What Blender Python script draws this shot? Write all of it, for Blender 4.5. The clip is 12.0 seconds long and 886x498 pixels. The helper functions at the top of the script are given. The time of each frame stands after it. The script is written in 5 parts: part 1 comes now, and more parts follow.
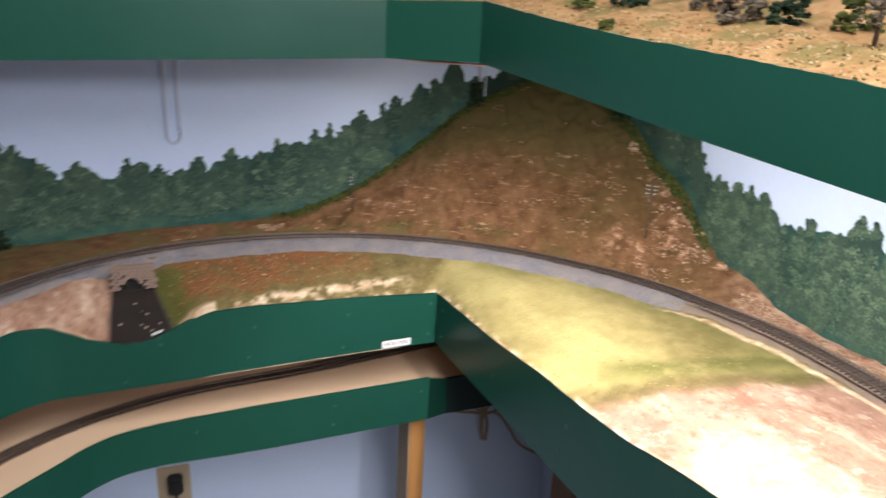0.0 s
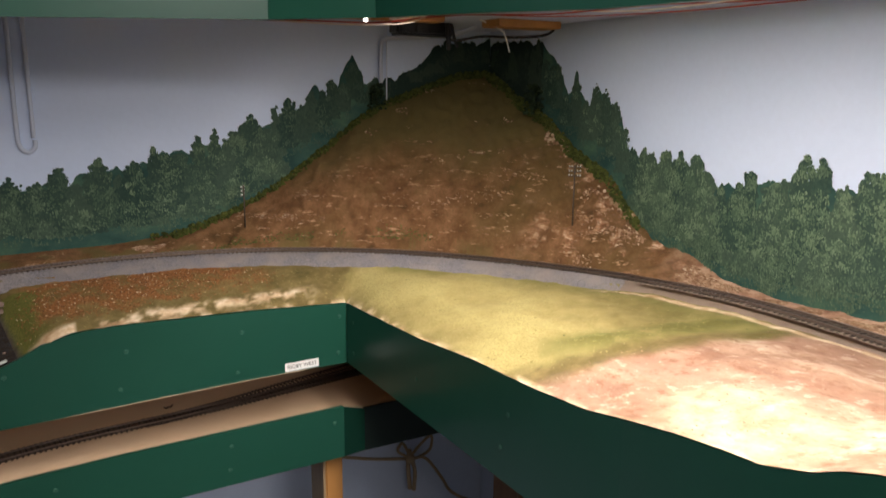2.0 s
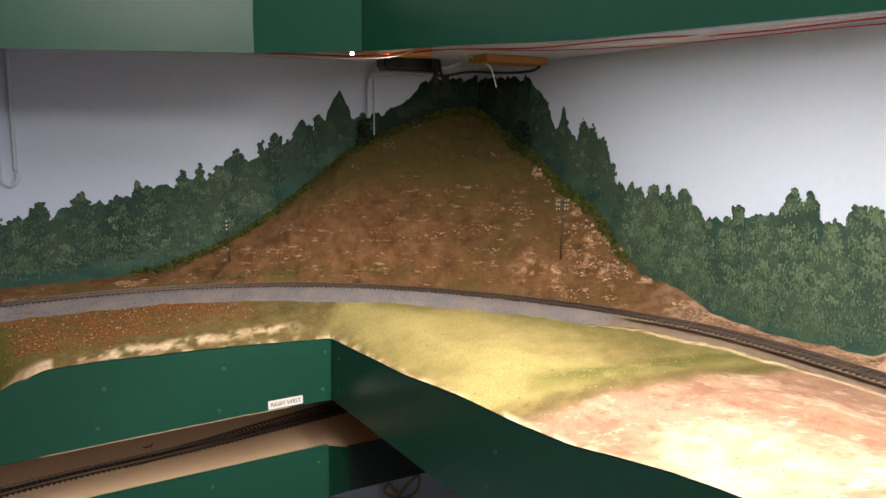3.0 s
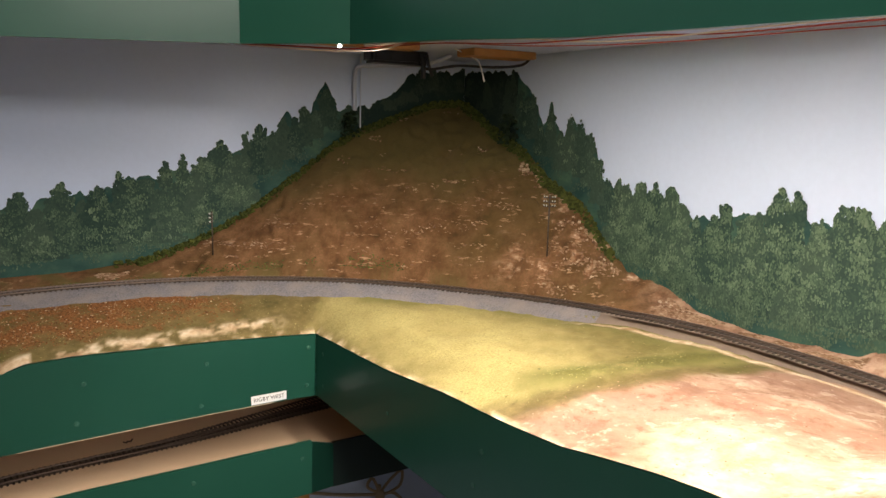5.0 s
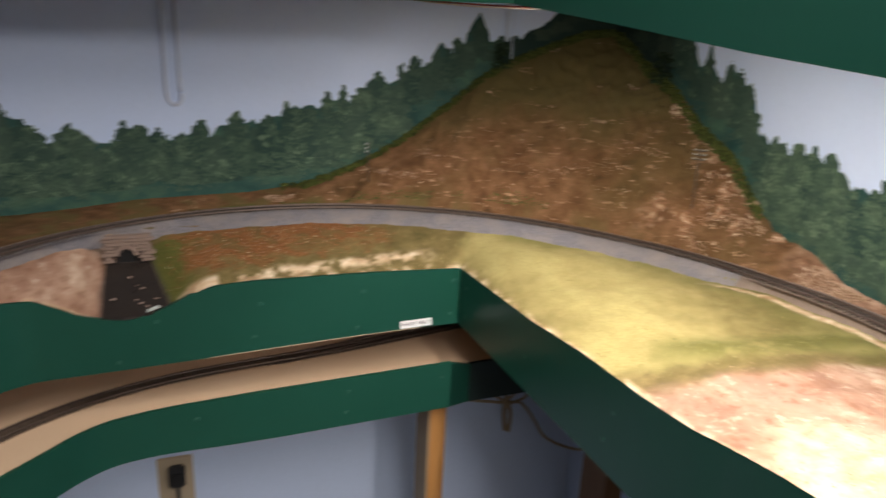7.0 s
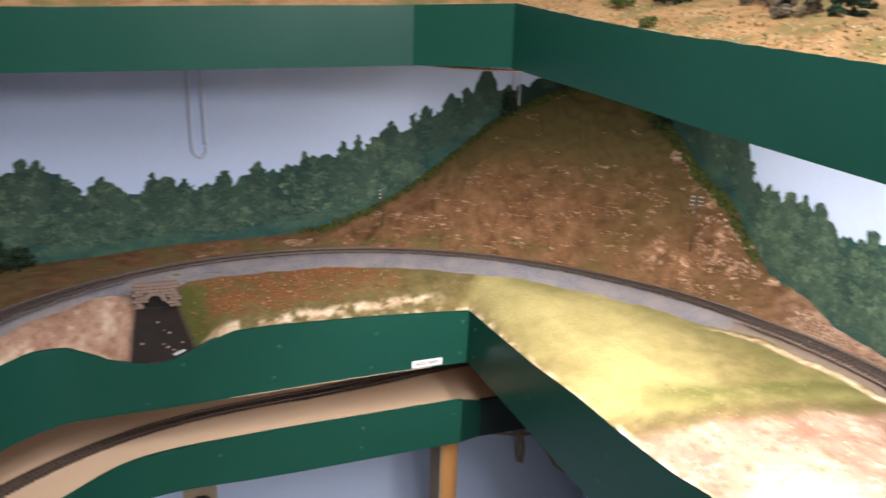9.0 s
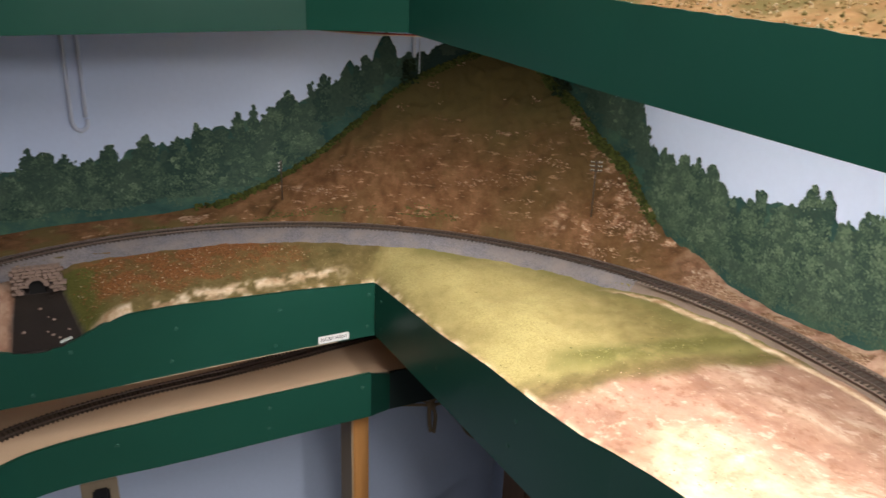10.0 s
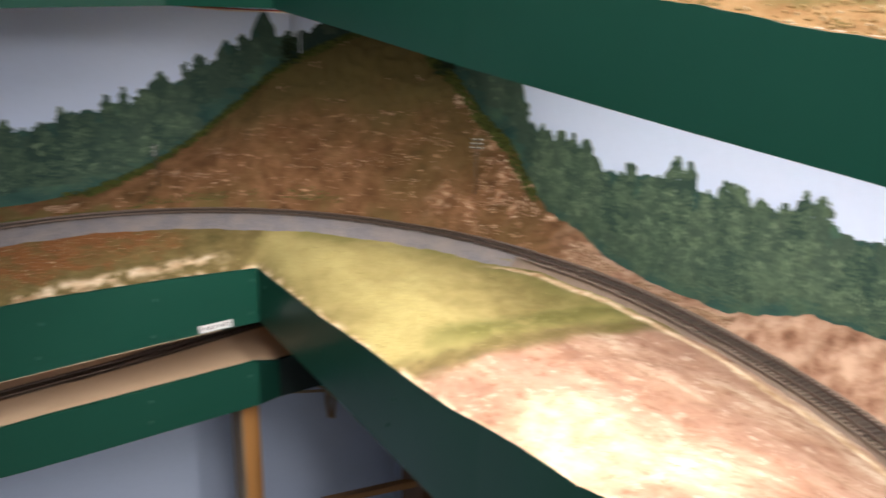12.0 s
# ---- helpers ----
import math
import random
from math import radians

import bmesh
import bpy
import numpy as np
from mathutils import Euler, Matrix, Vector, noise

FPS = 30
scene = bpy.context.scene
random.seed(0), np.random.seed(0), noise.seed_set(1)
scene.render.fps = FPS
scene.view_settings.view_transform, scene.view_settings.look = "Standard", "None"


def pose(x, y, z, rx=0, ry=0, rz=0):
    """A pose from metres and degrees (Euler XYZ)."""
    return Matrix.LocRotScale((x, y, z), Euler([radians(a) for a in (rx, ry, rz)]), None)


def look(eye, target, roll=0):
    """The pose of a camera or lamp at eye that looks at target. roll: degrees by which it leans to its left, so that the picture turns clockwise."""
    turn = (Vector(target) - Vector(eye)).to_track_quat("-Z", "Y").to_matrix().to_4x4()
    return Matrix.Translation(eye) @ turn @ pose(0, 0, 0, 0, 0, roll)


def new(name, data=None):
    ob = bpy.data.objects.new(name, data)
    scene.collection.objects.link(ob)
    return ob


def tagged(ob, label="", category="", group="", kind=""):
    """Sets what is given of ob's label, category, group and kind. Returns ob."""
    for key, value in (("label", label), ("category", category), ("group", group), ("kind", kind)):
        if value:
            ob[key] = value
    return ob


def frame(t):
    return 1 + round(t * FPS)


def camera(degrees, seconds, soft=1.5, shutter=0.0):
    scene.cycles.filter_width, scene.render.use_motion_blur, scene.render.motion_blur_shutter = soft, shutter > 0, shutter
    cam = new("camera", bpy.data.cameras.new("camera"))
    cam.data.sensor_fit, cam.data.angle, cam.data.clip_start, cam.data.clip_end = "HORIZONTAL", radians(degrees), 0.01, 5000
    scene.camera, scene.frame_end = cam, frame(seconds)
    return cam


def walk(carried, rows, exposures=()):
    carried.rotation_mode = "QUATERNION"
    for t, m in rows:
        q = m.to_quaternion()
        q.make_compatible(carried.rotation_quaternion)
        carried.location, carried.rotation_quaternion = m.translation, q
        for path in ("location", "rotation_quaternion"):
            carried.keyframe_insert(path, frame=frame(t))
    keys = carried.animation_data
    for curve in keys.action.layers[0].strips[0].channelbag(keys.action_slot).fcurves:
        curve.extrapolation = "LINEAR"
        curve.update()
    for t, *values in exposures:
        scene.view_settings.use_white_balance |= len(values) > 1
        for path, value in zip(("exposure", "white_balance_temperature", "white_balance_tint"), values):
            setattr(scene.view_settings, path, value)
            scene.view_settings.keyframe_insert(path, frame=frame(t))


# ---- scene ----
cam = camera(60.8, 12.0, shutter=0.5)
PATH = [
    (0, (0.314, -0.223, 1.578), (1.007, 1.535, 0.920), 2.8),
    (0.5, (0.323, -0.159, 1.558), (1.226, 1.51, 0.926), 1.7),
    (1, (0.331, -0.145, 1.445), (1.297, 1.524, 0.914), 3.9),
    (1.5, (0.354, -0.136, 1.407), (1.323, 1.548, 0.93), 1.3),
    (2, (0.36, -0.138, 1.409), (1.28, 1.587, 0.99), 0.6),
    (2.5, (0.366, -0.136, 1.407), (1.317, 1.595, 1.092), 1.0),
    (3, (0.369, -0.131, 1.402), (1.32, 1.599, 1.082), 0.7),
    (5, (0.368, -0.121, 1.406), (1.358, 1.582, 1.065), 1.5),
    (5.5, (0.381, -0.1, 1.426), (1.326, 1.604, 0.977), 1.6),
    (6, (0.38, -0.103, 1.466), (1.274, 1.622, 0.991), 1.1),
    (6.5, (0.372, -0.108, 1.476), (1.198, 1.602, 0.848), 1.7),
    (7, (0.33, -0.133, 1.508), (0.995, 1.63, 0.838), 2.7),
    (7.2, (0.33, -0.143, 1.511), (0.863, 1.661, 0.832), 2.0),
    (8.8, (0.332, -0.183, 1.567), (0.855, 1.642, 0.937), 1.6),
    (9, (0.339, -0.179, 1.564), (0.942, 1.622, 0.937), 1.6),
    (9.5, (0.341, -0.17, 1.561), (1.05, 1.581, 0.904), 2.0),
    (10, (0.352, -0.167, 1.555), (1.171, 1.524, 0.868), 2.1),
    (10.5, (0.355, -0.169, 1.555), (1.232, 1.491, 0.866), 1.8),
    (11, (0.353, -0.18, 1.559), (1.231, 1.476, 0.862), 1.8),
    (11.5, (0.356, -0.198, 1.556), (1.131, 1.509, 0.859), 1.7),
    (12, (0.398, -0.186, 1.547), (1.403, 1.388, 0.832), 2.5),
]
EXPOSURES = [(0.0, 0.40, 6200, 15), (0.5, -0.05, 6500, 14), (1.0, -0.12, 6700, 15), (2.0, -0.10, 6850, 15), (2.5, 0.04, 7000, 14), (5.0, 0.06, 7150, 14), (6.0, 0.04, 7150, 14),
             (6.5, 0.0, 6750, 15), (7.0, 0.0, 6650, 14), (8.8, 0.44, 6150, 16), (9.0, 0.44, 6200, 16), (9.5, 0.08, 6350, 15), (10.0, -0.20, 6500, 14), (10.5, -0.08, 6600, 14),
             (11.5, 0.0, 6450, 14), (12.0, -0.06, 6500, 14)]
walk(cam, [(t, look(eye, target, roll)) for t, eye, target, roll in PATH], EXPOSURES)

# ---- light ----
world = bpy.data.worlds.new("room_world")
scene.world = world
world.use_nodes = True
world.node_tree.nodes["Background"].inputs[0].default_value = (0.75, 0.85, 1.0, 1)
world.node_tree.nodes["Background"].inputs[1].default_value = 0.02


def area_lamp(name, eye, target, sx, sy, watts, colour):
    data = bpy.data.lights.new(name, "AREA")
    data.shape, data.size, data.size_y, data.energy, data.color = "RECTANGLE", sx, sy, watts, colour
    ob = new(name, data)
    ob.matrix_world = look(eye, target)
    return ob


ceiling_lamp = area_lamp("ceiling_tube_light", (0, 0, 0), (0, 0, -1), 0.25, 1.2, 19.5, (1.0, 0.97, 0.94))
ceiling_lamp.matrix_world = pose(0.40, -0.30, 2.12)
area_lamp("ceiling_tube_light", (0.52, -2.2, 2.24), (0.5, 1.0, 1.2), 1.2, 0.45, 26.0, (1.0, 0.97, 0.94))
strip = area_lamp("led_strip_light", (0, 0, 0), (0, 0, -1), 0.010, 1.12, 8.6, (1.0, 0.95, 0.89))
strip.matrix_world = pose(0.765, 0.125, 1.4835, 0, -3, 2.86)

# ---- materials ----


def material(name, rough=0.7, metal=0.0, spec=0.4):
    m = bpy.data.materials.new(name)
    m.use_nodes = True
    nt = m.node_tree
    b = nt.nodes["Principled BSDF"]
    b.inputs["Roughness"].default_value, b.inputs["Metallic"].default_value = rough, metal
    b.inputs["Specular IOR Level"].default_value = spec
    return m, nt, b


def node(nt, kind, **values):
    n = nt.nodes.new(kind)
    for key, value in values.items():
        n.inputs[key].default_value = value
    return n


def coords(nt, scale=(1, 1, 1)):
    tc = nt.nodes.new("ShaderNodeTexCoord")
    mp = nt.nodes.new("ShaderNodeMapping")
    mp.inputs["Scale"].default_value = scale
    nt.links.new(tc.outputs["Object"], mp.inputs["Vector"])
    return mp.outputs["Vector"]


def noise_tex(nt, vec, scale, detail=4.0, rough=0.55):
    n = node(nt, "ShaderNodeTexNoise", Scale=scale, Detail=detail, Roughness=rough)
    nt.links.new(vec, n.inputs["Vector"])
    return n.outputs["Fac"]


def ramp(nt, fac, stops):
    r = nt.nodes.new("ShaderNodeValToRGB")
    el = r.color_ramp.elements
    while len(el) < len(stops):
        el.new(0.5)
    for e, (p, c) in zip(el, stops):
        e.position = p
        e.color = (*c, 1)
    nt.links.new(fac, r.inputs["Fac"])
    return r.outputs["Color"]


def mix(nt, fac, a, b, mode="MIX"):
    n = nt.nodes.new("ShaderNodeMix")
    n.data_type, n.blend_type = "RGBA", mode
    for sock, v in ((n.inputs[0], fac), (n.inputs[6], a), (n.inputs[7], b)):
        if isinstance(v, (int, float)):
            sock.default_value = v
        elif isinstance(v, tuple):
            sock.default_value = (*v, 1)
        else:
            nt.links.new(v, sock)
    return n.outputs[2]


def bump(nt, b, height, strength, distance):
    n = node(nt, "ShaderNodeBump", Strength=strength, Distance=distance)
    nt.links.new(height, n.inputs["Height"])
    nt.links.new(n.outputs["Normal"], b.inputs["Normal"])


def paint(name, base, other, rough=0.5, scale=6.0, grain=150.0, depth=0.0003, spec=0.4, metal=0.0):
    """A surface whose colour wanders between two tones, with a fine grain."""
    m, nt, b = material(name, rough, metal, spec)
    v = coords(nt)
    c = mix(nt, noise_tex(nt, v, scale, 5), base, other)
    c2 = mix(nt, noise_tex(nt, v, grain, 3), c, tuple(x * 0.8 for x in base))
    nt.links.new(mix(nt, 0.35, c, c2), b.inputs["Base Color"])
    bump(nt, b, noise_tex(nt, v, grain, 4), 0.4, depth)
    rr = nt.nodes.new("ShaderNodeMapRange")
    rr.inputs["To Min"].default_value, rr.inputs["To Max"].default_value = rough * 0.8, min(1, rough * 1.2)
    nt.links.new(noise_tex(nt, v, scale * 2, 3), rr.inputs["Value"])
    nt.links.new(rr.outputs["Result"], b.inputs["Roughness"])
    return m


def island(name, stops, rough=0.85, scale=90.0, depth=0.0004):
    """Each loose piece of a mesh takes a tone of its own."""
    m, nt, b = material(name, rough, 0.0, 0.2)
    g = nt.nodes.new("ShaderNodeNewGeometry")
    c = ramp(nt, g.outputs["Random Per Island"], stops)
    v = coords(nt)
    n = noise_tex(nt, v, scale, 4)
    nt.links.new(mix(nt, n, c, mix(nt, 0.5, c, (0.02, 0.02, 0.015))), b.inputs["Base Color"])
    bump(nt, b, n, 0.4, depth)
    return m


def wood(name, a, c, stretch=(40, 40, 4), rough=0.6):
    m, nt, b = material(name, rough)
    v = coords(nt, stretch)
    n = noise_tex(nt, v, 1.0, 6, 0.6)
    n2 = noise_tex(nt, coords(nt), 9.0, 3)
    nt.links.new(mix(nt, 0.4, ramp(nt, n, [(0.3, a), (0.7, c)]), mix(nt, n2, a, c)), b.inputs["Base Color"])
    bump(nt, b, n, 0.3, 0.0006)
    return m


FASCIA = paint("green_fascia_paint", (0.007, 0.056, 0.036), (0.010, 0.069, 0.045), 0.31, 5.0, 26.0, 0.0005)
EDGE = paint("bare_hardboard_edge", (0.36, 0.27, 0.17), (0.46, 0.37, 0.26), 0.8, 40.0)
SKY = paint("pale_blue_backdrop_paint", (0.53, 0.635, 0.83), (0.57, 0.67, 0.85), 0.75, 3.0, 120.0, 0.0002)
LOWWALL = paint("blue_grey_wall_paint", (0.44, 0.51, 0.69), (0.48, 0.55, 0.72), 0.75, 3.0, 120.0, 0.0002)
ROOM = paint("off_white_room_paint", (0.72, 0.70, 0.66), (0.76, 0.74, 0.70), 0.8, 2.0)
# Dark tones for the unseen west wall and floor, to lessen bounce light.
DIMWALL = paint("bounce_cutting_wall_paint", (0.06, 0.04, 0.028), (0.09, 0.06, 0.042), 0.7, 2.0)
FLOOR = paint("bounce_cutting_floor_grey", (0.085, 0.08, 0.075), (0.12, 0.115, 0.105), 0.8, 4.0)
PLY = wood("tan_board", (0.55, 0.38, 0.23), (0.64, 0.46, 0.29), (3, 30, 30), 0.7)
BOARD = paint("tan_homasote_board", (0.56, 0.39, 0.25), (0.62, 0.45, 0.30), 0.9, 14.0, 400.0, 0.0003)
LUMBER = wood("orange_pine_lumber", (0.34, 0.15, 0.04), (0.47, 0.23, 0.07), (60, 60, 3))
RAIL = paint("weathered_steel_rail", (0.075, 0.052, 0.040), (0.14, 0.10, 0.08), 0.45, 60.0, 300.0, 0.0001, 0.5, 0.6)


def part(name, bm, mat, parent=None, label="", smooth=False):
    me = bpy.data.meshes.new(name)
    bm.normal_update()
    bm.to_mesh(me)
    bm.free()
    for p in me.polygons:
        p.use_smooth = smooth
    if mat:
        me.materials.append(mat)
    ob = new(name, me)
    if parent:
        ob.parent = parent
    if label:
        tagged(ob, label)
    return ob


def raw(name, verts, faces, mat, parent=None, label="", smooth=False):
    me = bpy.data.meshes.new(name)
    me.from_pydata([tuple(map(float, v)) for v in verts], [], [tuple(int(i) for i in f) for f in faces])
    for p in me.polygons:
        p.use_smooth = smooth
    me.materials.append(mat)
    ob = new(name, me)
    if parent:
        ob.parent = parent
    if label:
        tagged(ob, label)
    return ob


def box(bm, lo, hi, bevel=0.0):
    c = [(a + b) / 2 for a, b in zip(lo, hi)]
    d = [abs(b - a) for a, b in zip(lo, hi)]
    got = bmesh.ops.create_cube(bm, size=1, matrix=Matrix.LocRotScale(c, None, d))
    if bevel:
        edges = {e for v in got["verts"] for e in v.link_edges}
        bmesh.ops.bevel(bm, geom=list(edges), offset=bevel, segments=2, affect="EDGES")
    return bm


def boxed(name, lo, hi, mat, parent=None, label="", bevel=0.0):
    return part(name, box(bmesh.new(), lo, hi, bevel), mat, parent, label)


def tube(name, points, radius, mat, parent=None, label="", sides=8):
    """A round cord or pipe along points."""
    pts = [Vector(p) for p in points]
    verts, faces = [], []
    side = None
    for i, p in enumerate(pts):
        d = (pts[min(i + 1, len(pts) - 1)] - pts[max(i - 1, 0)]).normalized()
        if side is None:
            side = d.orthogonal().normalized()
        side = (side - d * side.dot(d)).normalized()
        up = d.cross(side)
        for k in range(sides):
            a = 2 * math.pi * k / sides
            verts.append(p + radius * (math.cos(a) * side + math.sin(a) * up))
    for i in range(len(pts) - 1):
        for k in range(sides):
            k2 = (k + 1) % sides
            faces.append((i * sides + k, i * sides + k2, (i + 1) * sides + k2, (i + 1) * sides + k))
    faces.append(tuple(range(sides))[::-1])
    faces.append(tuple((len(pts) - 1) * sides + k for k in range(sides)))
    return raw(name, verts, faces, mat, parent, label, True)


def smooth_line(points, n=12):
    """Catmull-Rom through points."""
    P = [Vector(p) for p in points]
    P = [2 * P[0] - P[1], *P, 2 * P[-1] - P[-2]]
    out = []
    for i in range(1, len(P) - 2):
        for k in range(n):
            t = k / n
            a, b, c, d = P[i - 1], P[i], P[i + 1], P[i + 2]
            out.append(0.5 * (2 * b + (c - a) * t + (2 * a - 5 * b + 4 * c - d) * t * t + (3 * b - a - 3 * c + d) * t ** 3))
    out.append(P[-2])
    return out


def table(x, stops):
    return float(np.interp(x, [s[0] for s in stops], [s[1] for s in stops]))


# ---- the room ----
LW, RW = 1.085, 1.106


def slab(name, lo, hi, mat, label):
    return tagged(boxed(name, lo, hi, mat), label, "wall" if "wall" in name else name, kind="structure")


slab("floor", (-2.4, -2.6, -0.1), (RW + 0.1, LW + 0.1, 0.0), FLOOR, "unseen floor, dark grey to cut bounce light")
slab("ceiling", (-2.4, -2.6, 2.32), (RW + 0.1, LW + 0.1, 2.42), ROOM, "off-white painted basement ceiling")
slab("wall_north", (-2.3, LW, 0.0), (RW, LW + 0.1, 2.32), SKY, "pale blue painted backdrop wall behind the railway")
slab("wall_east", (RW, -2.5, 0.0), (RW + 0.1, LW + 0.1, 2.32), SKY, "pale blue painted backdrop wall beside the railway")
slab("wall_south", (-2.3, -2.6, 0.0), (RW, -2.5, 2.32), ROOM, "plain off-white room wall")
# Added out of view, dark so little light bounces onto the east fascia.
slab("wall_west", (-2.4, -2.6, 0.0), (-2.3, LW + 0.1, 2.32), DIMWALL, "unseen added room wall, dark brown to cut bounce light")

# ---- terrain of the middle deck ----
CX, CY = 0.45, 0.38
ZT = 1.167
WALL_N = [(-0.4, 1.145), (0.115, 1.152), (0.194, 1.158), (0.277, 1.167), (0.45, 1.171), (0.546, 1.182), (0.606, 1.201), (0.646, 1.218), (0.706, 1.251),
          (0.747, 1.28), (0.798, 1.317), (0.85, 1.357), (0.90, 1.381), (0.978, 1.409), (1.036, 1.428), (1.106, 1.434)]
WALL_E = [(-0.6, 1.225), (0.138, 1.224), (0.172, 1.223), (0.208, 1.217), (0.263, 1.194), (0.306, 1.18), (0.38, 1.174), (0.446, 1.172), (0.515, 1.178),
          (0.586, 1.199), (0.64, 1.203), (0.69, 1.239), (0.731, 1.28), (0.816, 1.311), (0.88, 1.352), (0.985, 1.39), (1.05, 1.424), (1.085, 1.434)]
TOP_N = [(-0.4, 1.13), (0.084, 1.12), (0.12, 1.124), (0.16, 1.119), (0.19, 1.105), (0.217, 1.092), (0.237, 1.085), (0.264, 1.082), (0.29, 1.085),
         (0.306, 1.091), (0.34, 1.108), (0.373, 1.119), (0.425, 1.1215), (0.585, 1.119), (0.72, 1.113)]
TOP_E = [(-0.6, 1.225), (0.03, 1.216), (0.081, 1.206), (0.10, 1.199), (0.121, 1.188), (0.156, 1.1765), (0.19, 1.1725), (0.228, 1.1665), (0.328, 1.146), (0.402, 1.139),
         (0.504, 1.134), (0.616, 1.1225), (0.727, 1.1175), (0.824, 1.113)]
FX, FY = 0.72, 0.824


def edge_y(x):
    """The aisle edge of the north shelf: straight, then bending out to the west."""
    d = max(0.0, 0.17 - x)
    return FY - (6.0 * d * d if d < 0.09 else 0.0486 + 1.08 * (d - 0.09))


def edge_x(y):
    """The aisle edge of the east shelf, a little out of square."""
    return FX + min(0.027, 0.05 * max(0.0, FY - y))


def track_r(a):
    return 0.6175 - 0.0326 * a + 0.0656 * a * a - 0.0255 * a ** 3 + table(a, [(-0.80, 0.0), (-0.473, -0.005), (-0.376, -0.008), (-0.25, -0.014), (-0.13, -0.018), (0.10, -0.020), (0.28, -0.018), (0.42, -0.008), (0.56, 0.0)])


def track_z(a):
    """The line climbs a little along the east wall."""
    return ZT + 0.014 * smoothstep(0.70, 0.05, a)


def wall_point(a):
    dx, dy = math.cos(a), math.sin(a)
    te = (RW - CX) / dx if dx > 1e-6 else 1e9
    tn = (LW - CY) / dy if dy > 1e-6 else 1e9
    if te < tn:
        return te, table(CY + te * dy, WALL_E)
    return tn, table(CX + tn * dx, WALL_N)


def fbm(x, y, scale, seed=0.0):
    return noise.fractal(Vector((x * scale, y * scale, seed)), 1.0, 2.0, 5, noise_basis="PERLIN_ORIGINAL")


def offset(x, y):
    a = math.atan2(y - CY, x - CX)
    if a < -2.2:
        a += 2 * math.pi
    return a, math.hypot(x - CX, y - CY) - track_r(max(-0.9, min(2.6, a)))


def channel(x, y):
    """Distance from the brook's middle in half widths, and its bed's height."""
    v = (0.918 - y) / 0.094
    mid, half = 0.267 + 0.010 * v, 0.025 + 0.013 * max(0.0, v)
    return abs(x - mid) / half, 1.124 - 0.042 * v


def bank(a):
    """Width of the roadbed on the aisle side of the track."""
    return 0.019 + 0.029 * min(1.0, max(0.0, (a - 0.27) / 0.16)) - 0.020 * min(1.0, max(0.0, (a - 1.70) / 0.15)) - 0.009 * min(1.0, max(0.0, (a - 1.92) / 0.08))


def clamp_angle(a):
    return max(-0.9, min(2.6, a))


def rocky(a):
    """How bare and craggy the hill is: bare towards the east."""
    return min(1.0, max(0.0, (0.66 - a) / 0.12))


def ground(x, y):
    a, d = offset(x, y)
    n = fbm(x, y, 18.0)
    if d > 0.022:
        rw, hw = wall_point(clamp_angle(a))
        span = max(0.004, rw - track_r(clamp_angle(a)) - 0.022)
        s = min(1.0, (d - 0.022) / span)
        rise = hw - (track_z(a) - 0.008)
        z = track_z(a) - 0.008 + rise * s ** (0.62 if rise > 0.05 else 0.9)
        rough = min(1.0, 6 * s) * min(1.0, 5 * (1 - s) + 0.15)
        z += rough * (0.006 * n + 0.0045 * fbm(x, y, 70.0, 3.0) + 0.0022 * fbm(x, y, 190.0, 4.0)) * (0.3 + min(1.0, rise / 0.12))
        k = rocky(a)
        if k > 0:
            cliff = noise.ridged_multi_fractal(Vector((x * 22, y * 22, z * 30)), 1.0, 2.1, 4, 1.0, 2.0, noise_basis="PERLIN_ORIGINAL")
            z += k * min(1.0, 4 * s) * (0.3 + min(1.0, rise / 0.06)) * 0.0075 * (cliff - 1.0)
        return z
    rim = -bank(clamp_angle(a)) + 0.010
    if d > rim:
        return track_z(a) - 0.008 - 0.007 * min(1.0, max(0.0, -d - 0.02) / 0.03)
    # towards the aisle
    if x < FX:
        g, low = y - edge_y(x), table(x, TOP_N)
    elif y < FY:
        g, low = x - edge_x(y), table(y, TOP_E)
    else:
        g, low = math.hypot(x - FX, y - FY), 1.113
    s = max(0.0, min(1.0, g / max(0.01, g + (rim - d))))
    z = low + (track_z(a) - 0.015 - low) * s
    swell = 4 * s * (1 - s)
    east = min(1.0, max(0.0, (x - 0.66) / 0.14)) * min(1.0, max(0.0, (0.90 - y) / 0.14))
    z += swell * (0.005 + east * 0.012 * (0.9 + fbm(x, y, 5.0, 7.0)))
    z += min(1.0, 8 * s) * (0.0014 * n + 0.0010 * fbm(x, y, 70.0, 5.0))
    if y > FY - 0.03 and 0.16 < x < 0.40:
        c, bed = channel(x, y)
        k = min(1.0, max(0.0, (c - 1.0) / 1.1))
        k = k * k * (3 - 2 * k)
        if z > bed:
            z = bed + (z - bed) * k
    return z


def grid(name, us, vs, place, keep):
    """Vertices of a bent grid; faces only where keep says so at their middle."""
    verts = [place(u, v) for u in us for v in vs]
    n = len(vs)
    faces = []
    for i in range(len(us) - 1):
        for j in range(n - 1):
            f = (i * n + j, (i + 1) * n + j, (i + 1) * n + j + 1, i * n + j + 1)
            mx = sum(verts[k][0] for k in f) / 4
            my = sum(verts[k][1] for k in f) / 4
            if keep(mx, my):
                faces.append(f)
    return verts, faces


